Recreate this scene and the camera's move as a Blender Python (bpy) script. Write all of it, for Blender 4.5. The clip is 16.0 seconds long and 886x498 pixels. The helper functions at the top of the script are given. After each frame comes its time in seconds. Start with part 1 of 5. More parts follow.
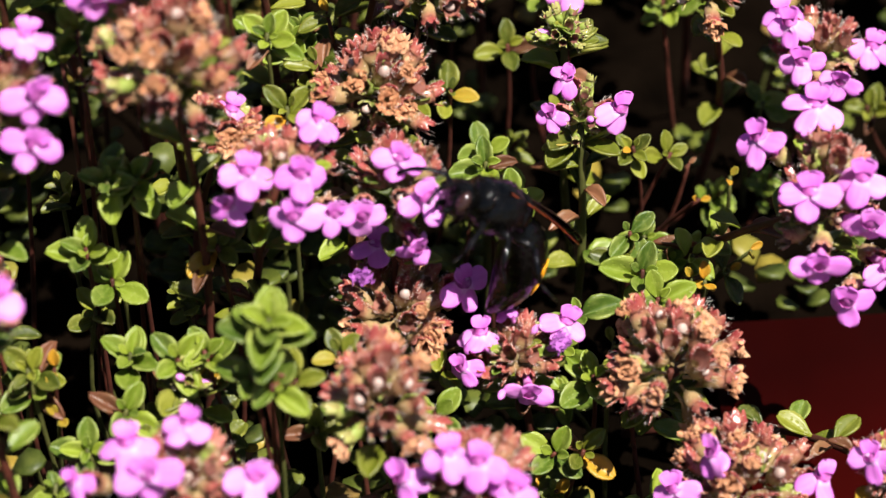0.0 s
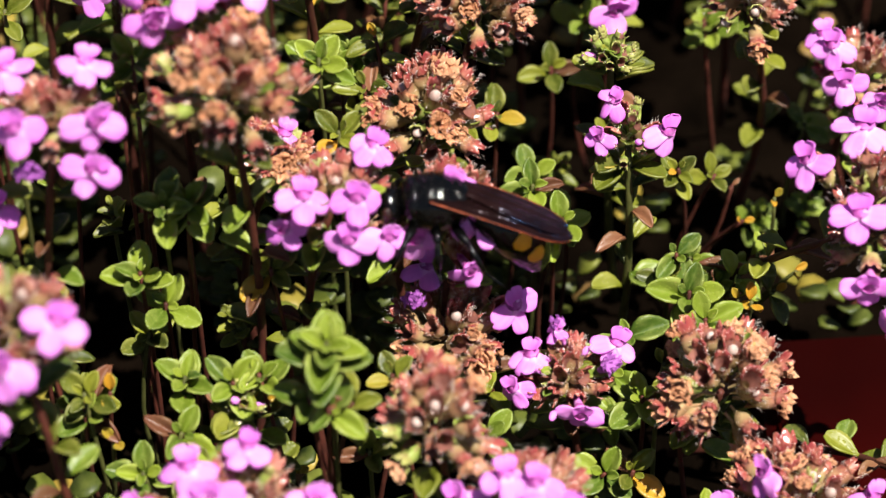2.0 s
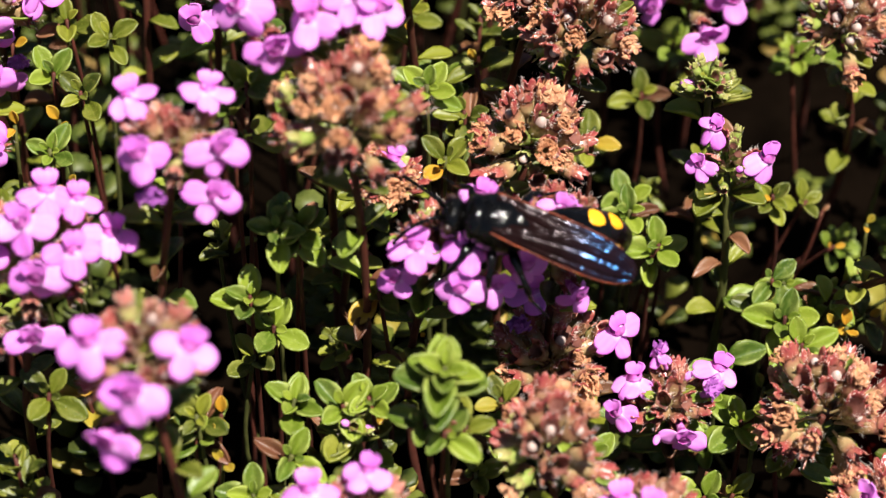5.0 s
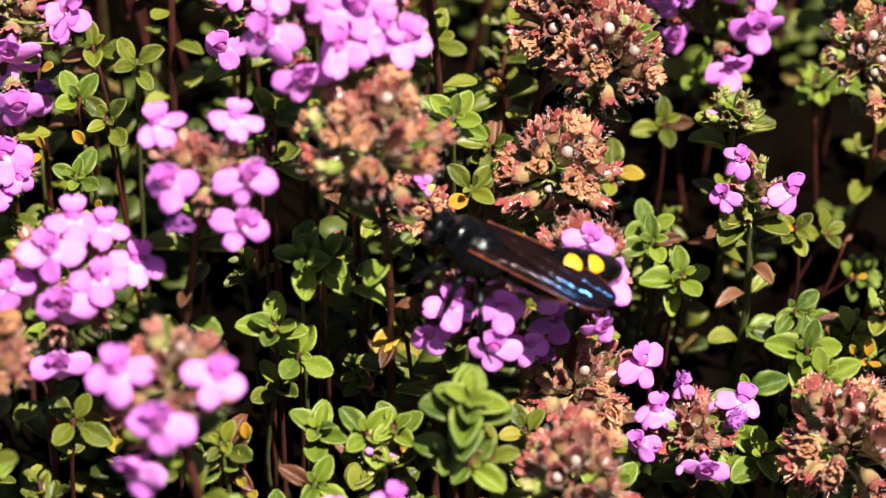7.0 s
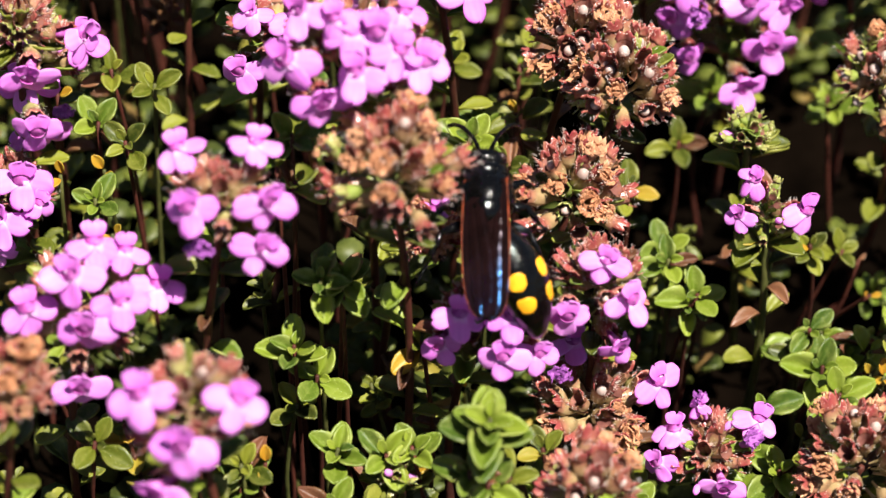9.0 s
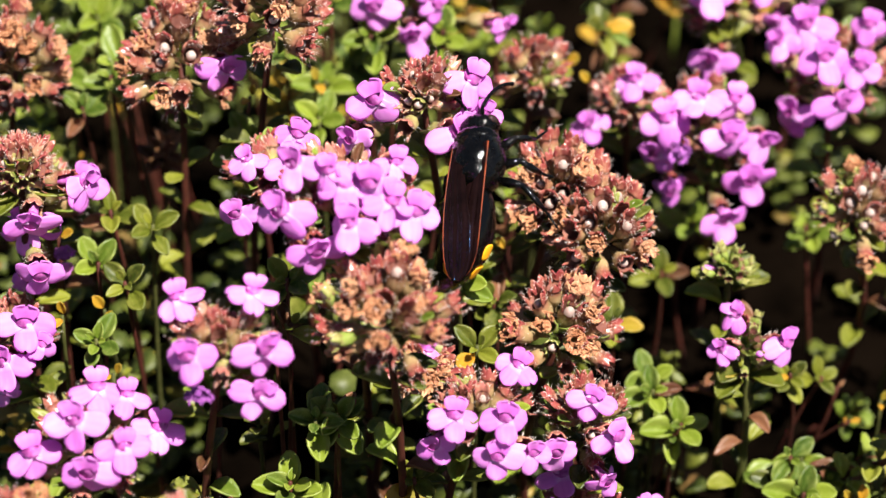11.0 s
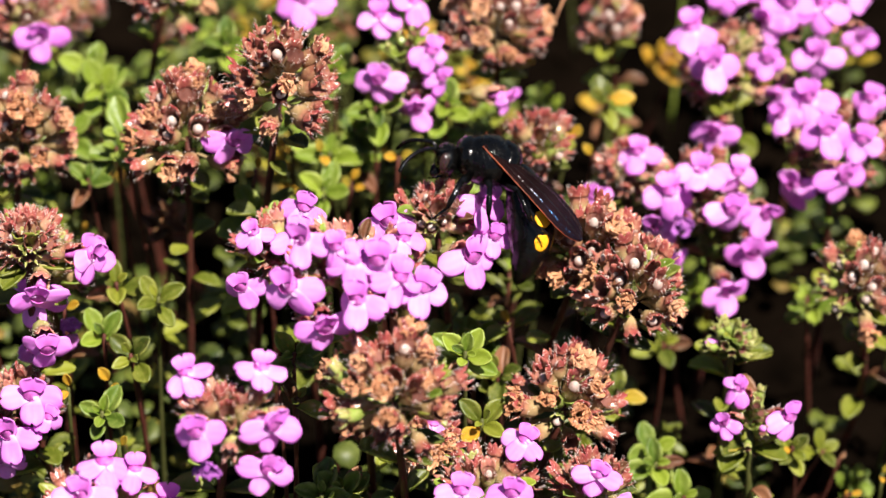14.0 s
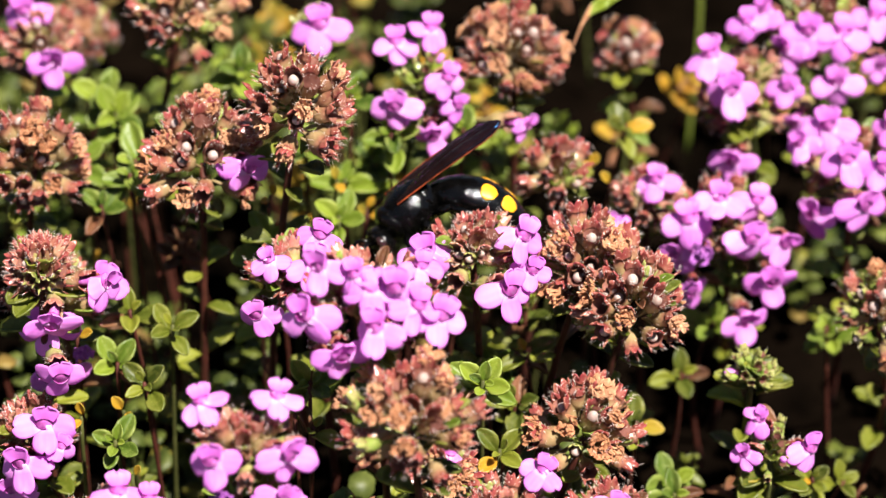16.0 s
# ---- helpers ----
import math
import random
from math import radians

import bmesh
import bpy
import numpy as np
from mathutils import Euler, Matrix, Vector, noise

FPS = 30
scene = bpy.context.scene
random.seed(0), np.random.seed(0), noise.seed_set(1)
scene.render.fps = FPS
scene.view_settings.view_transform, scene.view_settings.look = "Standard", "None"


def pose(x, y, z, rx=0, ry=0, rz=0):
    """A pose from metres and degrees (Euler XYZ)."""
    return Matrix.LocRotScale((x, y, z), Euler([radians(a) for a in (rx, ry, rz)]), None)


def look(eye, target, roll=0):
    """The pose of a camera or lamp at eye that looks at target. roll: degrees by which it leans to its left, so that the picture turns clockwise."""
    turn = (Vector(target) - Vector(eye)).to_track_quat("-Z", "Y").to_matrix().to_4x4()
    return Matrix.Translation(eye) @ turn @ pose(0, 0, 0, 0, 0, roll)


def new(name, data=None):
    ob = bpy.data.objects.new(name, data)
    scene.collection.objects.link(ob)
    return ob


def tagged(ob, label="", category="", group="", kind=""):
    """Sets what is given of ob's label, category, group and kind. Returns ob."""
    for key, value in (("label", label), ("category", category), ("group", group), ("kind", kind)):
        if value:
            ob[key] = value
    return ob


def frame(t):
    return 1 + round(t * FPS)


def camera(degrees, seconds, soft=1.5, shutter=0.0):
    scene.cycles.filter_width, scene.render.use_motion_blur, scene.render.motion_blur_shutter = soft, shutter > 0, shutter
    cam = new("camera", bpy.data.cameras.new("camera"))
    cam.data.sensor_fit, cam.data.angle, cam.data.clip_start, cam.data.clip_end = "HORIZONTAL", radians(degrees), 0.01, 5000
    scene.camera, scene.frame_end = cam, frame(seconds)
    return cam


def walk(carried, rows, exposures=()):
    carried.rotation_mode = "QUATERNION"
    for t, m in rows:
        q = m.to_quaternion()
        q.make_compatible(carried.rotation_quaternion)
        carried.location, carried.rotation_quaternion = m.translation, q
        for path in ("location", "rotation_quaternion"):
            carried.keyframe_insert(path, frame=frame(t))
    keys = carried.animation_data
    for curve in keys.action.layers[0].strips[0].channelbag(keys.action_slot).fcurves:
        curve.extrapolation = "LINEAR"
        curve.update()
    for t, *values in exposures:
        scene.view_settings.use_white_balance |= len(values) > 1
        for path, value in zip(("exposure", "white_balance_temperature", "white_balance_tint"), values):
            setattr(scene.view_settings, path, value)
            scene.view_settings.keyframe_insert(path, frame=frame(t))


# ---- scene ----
# the path: seconds, eye, target, roll
PATH = [
    (0, (0.00017, -0.20157, 0.21553), (0.00013, -0.00521, 0.03022), -0.58),
    (0.5, (-0.00079, -0.20196, 0.21544), (-0.00035, -0.00498, 0.03077), -0.43),
    (1, (-0.00244, -0.20205, 0.21629), (-0.00227, -0.00504, 0.03166), -0.58),
    (1.5, (-0.00306, -0.20214, 0.21719), (-0.00298, -0.00535, 0.03234), -0.62),
    (2, (-0.00524, -0.20226, 0.21770), (-0.00469, -0.00512, 0.03321), -0.69),
    (2.5, (-0.00722, -0.20325, 0.21913), (-0.00659, -0.00516, 0.03566), -0.56),
    (3, (-0.00806, -0.20265, 0.22003), (-0.00726, -0.00555, 0.03549), -0.50),
    (3.5, (-0.00988, -0.20308, 0.21997), (-0.00919, -0.00595, 0.03548), -0.50),
    (4, (-0.01319, -0.20252, 0.22076), (-0.01237, -0.00577, 0.03585), -0.45),
    (4.2, (-0.01450, -0.20323, 0.22055), (-0.01251, -0.00642, 0.03572), -0.20),
    (6.3, (-0.01986, -0.20306, 0.22127), (-0.01650, -0.00368, 0.03924), 0.30),
    (6.5, (-0.02001, -0.20213, 0.22263), (-0.01710, -0.00374, 0.03951), 0.40),
    (7, (-0.02034, -0.20252, 0.22188), (-0.01719, -0.00378, 0.03915), 0.63),
    (7.5, (-0.02075, -0.20207, 0.22244), (-0.01739, -0.00332, 0.03972), 0.68),
    (8, (-0.02099, -0.20278, 0.22332), (-0.01786, -0.00338, 0.04130), 0.61),
    (8.5, (-0.02020, -0.20273, 0.22353), (-0.01807, -0.00325, 0.04158), 0.28),
    (9, (-0.02158, -0.20291, 0.22405), (-0.01888, -0.00360, 0.04191), 0.24),
    (9.5, (-0.02053, -0.20379, 0.22633), (-0.01794, -0.00393, 0.04482), 0.18),
    (10, (-0.01840, -0.20382, 0.23145), (-0.01638, -0.00255, 0.05150), 0.01),
    (10.2, (-0.01952, -0.20378, 0.23263), (-0.01613, -0.00189, 0.05339), 0.07),
    (12.3, (-0.02299, -0.20412, 0.23783), (-0.01853, 0.00021, 0.06139), 0.09),
    (12.5, (-0.02230, -0.20576, 0.23649), (-0.01883, -0.00004, 0.06166), -0.12),
    (13, (-0.02325, -0.20545, 0.23883), (-0.01890, -0.00026, 0.06340), 0.11),
    (13.5, (-0.02351, -0.20395, 0.23993), (-0.01858, 0.00131, 0.06459), 0.42),
    (14, (-0.02465, -0.20271, 0.23884), (-0.01856, 0.00295, 0.06400), 0.64),
    (14.5, (-0.02459, -0.20008, 0.23699), (-0.01847, 0.00641, 0.06314), 0.64),
    (15, (-0.02586, -0.20024, 0.23773), (-0.01913, 0.00646, 0.06416), 0.73),
    (15.5, (-0.02738, -0.20001, 0.23775), (-0.01986, 0.00706, 0.06466), 0.91),
    (16, (-0.02583, -0.20069, 0.23662), (-0.02020, 0.00696, 0.06414), 0.67),
]
# path end
cam = camera(18, 16.0, 1.4)
cam.data.dof.use_dof = True
cam.data.dof.focus_distance = 0.275
cam.data.dof.aperture_fstop = 27
walk(cam, [(t, look(eye, target, roll)) for t, eye, target, roll in PATH], ((0.0, 1.34), (4.0, 1.35), (8.0, 1.39), (13.0, 1.43), (16.0, 1.43)))

# ---- light ----
SUN = Vector((0.25, -0.33, 0.91)).normalized()
world = bpy.data.worlds.new("world")
scene.world = world
world.use_nodes = True
wn = world.node_tree
sky = wn.nodes.new("ShaderNodeTexSky")
sky.sky_type = "NISHITA"
sky.sun_disc = False
sky.sun_elevation = math.asin(SUN.z)
sky.sun_rotation = math.atan2(SUN.x, SUN.y)
wn.links.new(sky.outputs[0], wn.nodes["Background"].inputs[0])
wn.nodes["Background"].inputs[1].default_value = 0.028
sun = new("sun", bpy.data.lights.new("sun", "SUN"))
sun.data.energy = 5.0
sun.data.angle = radians(0.5)
sun.data.color = (1.0, 0.95, 0.87)
sun.matrix_world = look(SUN * 2, (0, 0, 0))
scene.view_settings.exposure = 1.34

# ---- materials ----
MM = 0.001


def material(name, rough=0.6, spec=0.4, translucent=0.0):
    """A material; its colour sockets, the nodes and the links."""
    m = bpy.data.materials.new(name)
    m.use_nodes = True
    nt = m.node_tree
    b = nt.nodes["Principled BSDF"]
    b.inputs["Roughness"].default_value = rough
    b.inputs["Specular IOR Level"].default_value = spec
    sockets = [b.inputs["Base Color"]]
    if translucent:
        tr = nt.nodes.new("ShaderNodeBsdfTranslucent")
        mix = nt.nodes.new("ShaderNodeMixShader")
        mix.inputs[0].default_value = translucent
        nt.links.new(b.outputs[0], mix.inputs[1])
        nt.links.new(tr.outputs[0], mix.inputs[2])
        nt.links.new(mix.outputs[0], nt.nodes["Material Output"].inputs[0])
        sockets.append(tr.inputs["Color"])
    return m, nt, b, sockets


def ramp(nt, fac, stops):
    r = nt.nodes.new("ShaderNodeValToRGB")
    e = r.color_ramp.elements
    while len(e) < len(stops):
        e.new(0.5)
    for el, (p, c) in zip(e, stops):
        el.position, el.color = p, (*c, 1)
    nt.links.new(fac, r.inputs[0])
    return r.outputs[0]


def noise_at(nt, scale, detail=3.0, coords="Object"):
    tc = nt.nodes.new("ShaderNodeTexCoord")
    n = nt.nodes.new("ShaderNodeTexNoise")
    n.inputs["Scale"].default_value = scale
    n.inputs["Detail"].default_value = detail
    nt.links.new(tc.outputs[coords], n.inputs["Vector"])
    return n.outputs["Fac"]


def blend(nt, fac, a, b, mode="MIX"):
    m = nt.nodes.new("ShaderNodeMix")
    m.data_type, m.blend_type = "RGBA", mode
    for s, v in ((m.inputs[0], fac), (m.inputs[6], a), (m.inputs[7], b)):
        if isinstance(v, (float, int)):
            s.default_value = v
        elif isinstance(v, tuple):
            s.default_value = (*v, 1)
        else:
            nt.links.new(v, s)
    return m.outputs[2]


def bump(nt, b, height, strength, distance):
    n = nt.nodes.new("ShaderNodeBump")
    n.inputs["Strength"].default_value = strength
    n.inputs["Distance"].default_value = distance
    nt.links.new(height, n.inputs["Height"])
    nt.links.new(n.outputs[0], b.inputs["Normal"])


def paint(nt, sockets, colour):
    for s in sockets:
        nt.links.new(colour, s)


def rand(nt):
    return nt.nodes.new("ShaderNodeObjectInfo").outputs["Random"]


def along(nt, axis):
    """The place along an axis of the mesh's own bounds, 0 to 1."""
    tc = nt.nodes.new("ShaderNodeTexCoord")
    sp = nt.nodes.new("ShaderNodeSeparateXYZ")
    nt.links.new(tc.outputs["Generated"], sp.inputs[0])
    return sp.outputs[axis]


def petal_material(name, root, reach):
    """Pink petal; root: the colour at its foot, which fades out at reach (0 to 1) along the petal."""
    m, nt, b, so = material(name, 0.6, 0.15, 0.42)
    base = ramp(nt, rand(nt), [(0.0, (0.77, 0.215, 0.76)), (0.5, (0.84, 0.28, 0.82)), (1.0, (0.90, 0.37, 0.87))])
    vein = noise_at(nt, 700, 3)
    # fine streaks that run from the throat outwards
    tc = nt.nodes.new("ShaderNodeTexCoord")
    w = nt.nodes.new("ShaderNodeTexWave")
    w.wave_type, w.bands_direction = "BANDS", "X"
    w.inputs["Scale"].default_value = 420
    w.inputs["Distortion"].default_value = 3.0
    nt.links.new(tc.outputs["Object"], w.inputs["Vector"])
    col = blend(nt, 0.07, base, ramp(nt, w.outputs["Fac"], [(0.2, (0.50, 0.10, 0.55)), (0.8, (0.92, 0.5, 0.9))]))
    col = blend(nt, 0.12, col, ramp(nt, vein, [(0.3, (0.45, 0.10, 0.52)), (0.7, (0.88, 0.5, 0.88))]))
    col = blend(nt, ramp(nt, along(nt, "Y"), [(0.0, (0, 0, 0)), (reach * 0.5, (0.35, 0.35, 0.35)), (reach, (1, 1, 1))]), root, col)
    paint(nt, so, col)
    bump(nt, b, vein, 0.2, 0.0003)
    return m


def throat_material():
    m, nt, b, so = material("throat", 0.6, 0.2, 0.2)
    col = ramp(nt, noise_at(nt, 1300, 2), [(0.35, (0.36, 0.05, 0.28)), (0.55, (0.56, 0.14, 0.48)), (0.75, (0.72, 0.32, 0.66))])
    paint(nt, so, col)
    return m


def leaf_material(name, deep, mid, pale, edge):
    m, nt, b, so = material(name, 0.44, 0.45, 0.32)
    col = ramp(nt, rand(nt), [(0.0, deep), (0.5, mid), (1.0, pale)])
    blotch = noise_at(nt, 380, 4)
    col = blend(nt, ramp(nt, blotch, [(0.45, (0, 0, 0)), (0.75, (0.6, 0.6, 0.6))]), col, edge)
    tc = nt.nodes.new("ShaderNodeTexCoord")
    v = nt.nodes.new("ShaderNodeTexVoronoi")
    v.inputs["Scale"].default_value = 2600
    nt.links.new(tc.outputs["Object"], v.inputs["Vector"])
    pits = ramp(nt, v.outputs["Distance"], [(0.0, (0, 0, 0)), (0.35, (1, 1, 1))])
    col = blend(nt, 0.25, col, blend(nt, pits, tuple(min(1, c * 1.7) for c in pale), col))
    rim = ramp(nt, along(nt, "X"), [(0.0, (0.4, 0.4, 0.4)), (0.07, (0, 0, 0)), (0.93, (0, 0, 0)), (1.0, (0.4, 0.4, 0.4))])
    rib = ramp(nt, along(nt, "X"), [(0.47, (0, 0, 0)), (0.5, (0.12, 0.12, 0.12)), (0.53, (0, 0, 0))])
    pale_edge = tuple(min(1, c * 1.35) for c in edge)
    col = blend(nt, rim, col, pale_edge)
    col = blend(nt, rib, col, pale_edge)
    paint(nt, so, col)
    bump(nt, b, pits, 0.35, 0.0002)
    return m


def calyx_material(name, base, mid, tip):
    m, nt, b, so = material(name, 0.24, 0.6, 0.14)
    n = noise_at(nt, 800, 4)
    col = ramp(nt, along(nt, "Z"), [(0.0, base), (0.55, base), (0.67, mid), (0.78, tip), (1.0, tuple(min(1, c * 1.2) for c in tip))])
    # some calyces are paler, some redder
    col = blend(nt, ramp(nt, rand(nt), [(0.0, (0, 0, 0)), (0.4, (0.1, 0.1, 0.1)), (0.8, (0.15, 0.15, 0.15)), (1.0, (0.7, 0.7, 0.7))]), col, ramp(nt, n, [(0.35, tip), (0.55, mid), (0.75, (0.55, 0.40, 0.26))]))
    col = blend(nt, 0.3, col, ramp(nt, n, [(0.34, (0.10, 0.02, 0.02)), (0.5, mid), (0.7, (0.50, 0.36, 0.20))]))
    paint(nt, so, col)
    bump(nt, b, n, 0.5, 0.0004)
    return m


def dried_material():
    m, nt, b, so = material("dried_petal", 0.7, 0.2, 0.25)
    n = noise_at(nt, 1100, 4)
    col = ramp(nt, along(nt, "Z"), [(0.0, (0.16, 0.055, 0.03)), (0.5, (0.30, 0.11, 0.055)), (0.75, (0.56, 0.25, 0.12)), (1.0, (0.76, 0.44, 0.26))])
    col = blend(nt, 0.5, col, ramp(nt, n, [(0.35, (0.20, 0.07, 0.04)), (0.5, (0.52, 0.25, 0.13)), (0.68, (0.78, 0.50, 0.31))]))
    col = blend(nt, 0.3, col, ramp(nt, rand(nt), [(0.0, (0.46, 0.19, 0.08)), (1.0, (0.72, 0.45, 0.28))]))
    paint(nt, so, col)
    bump(nt, b, n, 0.5, 0.0004)
    return m


def plain(name, c0, c1, rough, scale, spec=0.4, translucent=0.0, height=0.0, tint=True):
    m, nt, b, so = material(name, rough, spec, translucent)
    n = noise_at(nt, scale, 5)
    col = ramp(nt, n, [(0.32, c0), (0.68, c1)])
    if tint:
        col = blend(nt, 0.35, col, ramp(nt, rand(nt), [(0.0, c0), (1.0, c1)]))
    paint(nt, so, col)
    if height:
        bump(nt, b, n, 0.6, height)
    return m


PETAL = petal_material("petal", (0.86, 0.52, 0.86), 0.30)
# the deeper pink foot holds the shade on the lip's inner face
LIP_SHADED = petal_material("upper_lip", (0.68, 0.16, 0.64), 0.75)
THROAT = throat_material()
PALE = plain("throat_marks", (0.60, 0.20, 0.62), (0.78, 0.42, 0.80), 0.6, 900, 0.2, 0.2)
# reddish inside of the cup, also darkened to read as a shaded hollow
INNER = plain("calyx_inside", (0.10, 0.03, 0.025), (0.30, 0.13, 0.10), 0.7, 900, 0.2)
PURPLE = plain("withered_petal", (0.12, 0.02, 0.16), (0.42, 0.13, 0.46), 0.6, 900, 0.2, 0.15)
LEAF = leaf_material("leaf_green", (0.034, 0.049, 0.005), (0.100, 0.118, 0.009), (0.208, 0.220, 0.020), (0.29, 0.28, 0.06))
LEAF_FRESH = leaf_material("leaf_fresh", (0.048, 0.088, 0.010), (0.122, 0.178, 0.014), (0.232, 0.290, 0.026), (0.33, 0.365, 0.09))
LEAF_YELLOW = leaf_material("leaf_yellow", (0.26, 0.22, 0.025), (0.44, 0.25, 0.02), (0.50, 0.24, 0.018), (0.24, 0.25, 0.04))
LEAF_BROWN = leaf_material("leaf_brown", (0.08, 0.03, 0.015), (0.16, 0.06, 0.03), (0.24, 0.11, 0.055), (0.15, 0.09, 0.03))
CALYX_RED = calyx_material("calyx_red", (0.31, 0.25, 0.11), (0.31, 0.13, 0.08), (0.23, 0.028, 0.036))
CALYX_GREEN = calyx_material("calyx_green", (0.32, 0.33, 0.10), (0.42, 0.28, 0.15), (0.42, 0.11, 0.11))
CALYX_BUD = calyx_material("calyx_bud", (0.17, 0.24, 0.04), (0.23, 0.28, 0.06), (0.32, 0.30, 0.10))
TAN = dried_material()
HAIR = plain("hair", (0.78, 0.62, 0.55), (0.92, 0.86, 0.80), 0.4, 500, 0.4, 0.4)
PEARL = plain("nutlet", (0.26, 0.17, 0.14), (0.54, 0.44, 0.40), 0.06, 900, 1.0)
STEM_RED = plain("stem_red", (0.03, 0.008, 0.005), (0.09, 0.022, 0.013), 0.6, 500, 0.3, 0, 0.0003)
STEM_GREEN = plain("stem_green", (0.035, 0.04, 0.008), (0.08, 0.08, 0.02), 0.6, 500, 0.3, 0, 0.0003)
# blacker than peat: the deep shade of the gaps is in its colour
SOIL_SHADED = plain("soil", (0.0010, 0.0007, 0.0005), (0.0035, 0.0022, 0.0014), 1.0, 120, 0.0, 0, 0.003, False)
GROUND = plain("ground", (0.06, 0.05, 0.04), (0.12, 0.10, 0.08), 0.95, 4, 0.1, 0, 0.01, False)
# red glaze with the shade that lies on it put into the colour
RED = plain("red_glaze_shaded", (0.022, 0.0008, 0.0006), (0.036, 0.0014, 0.0010), 0.6, 40, 0.04, 0, 0.0004, False)

# ---- mesh pieces ----


def part(name, bm, mat, parent=None, label="", m=None, smooth=True):
    me = bm if isinstance(bm, bpy.types.Mesh) else mesh_of(name, bm, mat, smooth)
    ob = new(name, me)
    ob.parent = parent
    if m is not None:
        ob.matrix_basis = m
    if label:
        tagged(ob, label)
    return ob


def mesh_of(name, bm, mats, smooth=True):
    me = bpy.data.meshes.new(name)
    bmesh.ops.recalc_face_normals(bm, faces=bm.faces)
    for fa in bm.faces:
        fa.smooth = smooth
    bm.to_mesh(me)
    bm.free()
    for mt in mats if isinstance(mats, (list, tuple)) else [mats]:
        me.materials.append(mt)
    return me


def sheet(bm, fn, nu, nv, thick):
    """A thin closed sheet: fn(u, v) gives its middle, in mm, for u and v from 0 to 1."""
    g = [[Vector(fn(i / nu, j / nv)) for j in range(nv + 1)] for i in range(nu + 1)]

    def normal(i, j):
        a = g[min(i + 1, nu)][j] - g[max(i - 1, 0)][j]
        b = g[i][min(j + 1, nv)] - g[i][max(j - 1, 0)]
        n = a.cross(b)
        return n.normalized() if n.length > 1e-9 else Vector((0, 0, 1))

    layers = []
    for s in (0.5, -0.5):
        layers.append([[bm.verts.new((g[i][j] + normal(i, j) * thick * s) * MM) for j in range(nv + 1)] for i in range(nu + 1)])
    for k, lay in enumerate(layers):
        for i in range(nu):
            for j in range(nv):
                q = [lay[i][j], lay[i + 1][j], lay[i + 1][j + 1], lay[i][j + 1]]
                bm.faces.new(q if k == 0 else q[::-1])
    rim = [(i, 0) for i in range(nu)] + [(nu, j) for j in range(nv)] + [(i, nv) for i in range(nu, 0, -1)] + [(0, j) for j in range(nv, 0, -1)]
    for a, b in zip(rim, rim[1:] + rim[:1]):
        bm.faces.new((layers[0][a[0]][a[1]], layers[1][a[0]][a[1]], layers[1][b[0]][b[1]], layers[0][b[0]][b[1]]))


def tube(bm, path, radii, n=7, cap=True):
    """A round tube along points in mm."""
    rings = []
    pts = [Vector(p) for p in path]
    for k, (p, r) in enumerate(zip(pts, radii)):
        d = (pts[min(k + 1, len(pts) - 1)] - pts[max(k - 1, 0)]).normalized()
        x = d.orthogonal().normalized() if k == 0 else (x - d * x.dot(d)).normalized()
        y = d.cross(x)
        rings.append([bm.verts.new((p + (x * math.cos(a) + y * math.sin(a)) * r) * MM) for a in (2 * math.pi * i / n for i in range(n))])
    for a, b in zip(rings, rings[1:]):
        for i in range(n):
            bm.faces.new((a[i], a[(i + 1) % n], b[(i + 1) % n], b[i]))
    if cap:
        bm.faces.new(rings[0][::-1])
        bm.faces.new(rings[-1])


def spike(bm, p, d, length, r):
    """A stiff hair."""
    p, d = Vector(p), Vector(d).normalized()
    x = d.orthogonal().normalized()
    y = d.cross(x)
    base = [bm.verts.new((p + (x * math.cos(a) + y * math.sin(a)) * r) * MM) for a in (0, 2.1, 4.2)]
    tip = bm.verts.new((p + d * length) * MM)
    for i in range(3):
        bm.faces.new((base[i], base[(i + 1) % 3], tip))


def lobe(length, width, curl, seed=0):
    """One of the three broad lobes of the lower lip, along +Y from the throat, facing +Z."""
    r = random.Random(seed)
    ph, wob, skew = r.uniform(0, 6), r.uniform(0.08, 0.2), r.uniform(-0.25, 0.25)
    square = r.uniform(2.6, 3.4)

    def fn(u, v):
        s = 0.5 - 0.5 * math.cos(math.pi * u)
        q = 2 * v - 1
        w = width * (0.58 + 0.42 * math.sin(min(1.0, s / 0.62) * math.pi / 2) ** 1.3) * (1 - max(0.0, (s - 0.55) / 0.455) ** square) ** 0.5
        x = q * w / 2
        y = 0.25 + length * s - 0.12 * math.exp(-(q * 2.6) ** 2) * max(0.0, s - 0.75) * length
        z = 0.22 * math.exp(-(s * 5) ** 2) + curl * s * s - 0.26 * q * q * (0.3 + s) - 0.10 * math.exp(-(q * 5) ** 2) * (1 - s) + wob * math.sin(4 * v + ph + 3 * s) * s
        return x + skew * s * s, y + 0.1 * math.sin(5 * v + ph) * s, z

    bm = bmesh.new()
    sheet(bm, fn, 9, 9, 0.10)
    return mesh_of("petal", bm, PETAL)


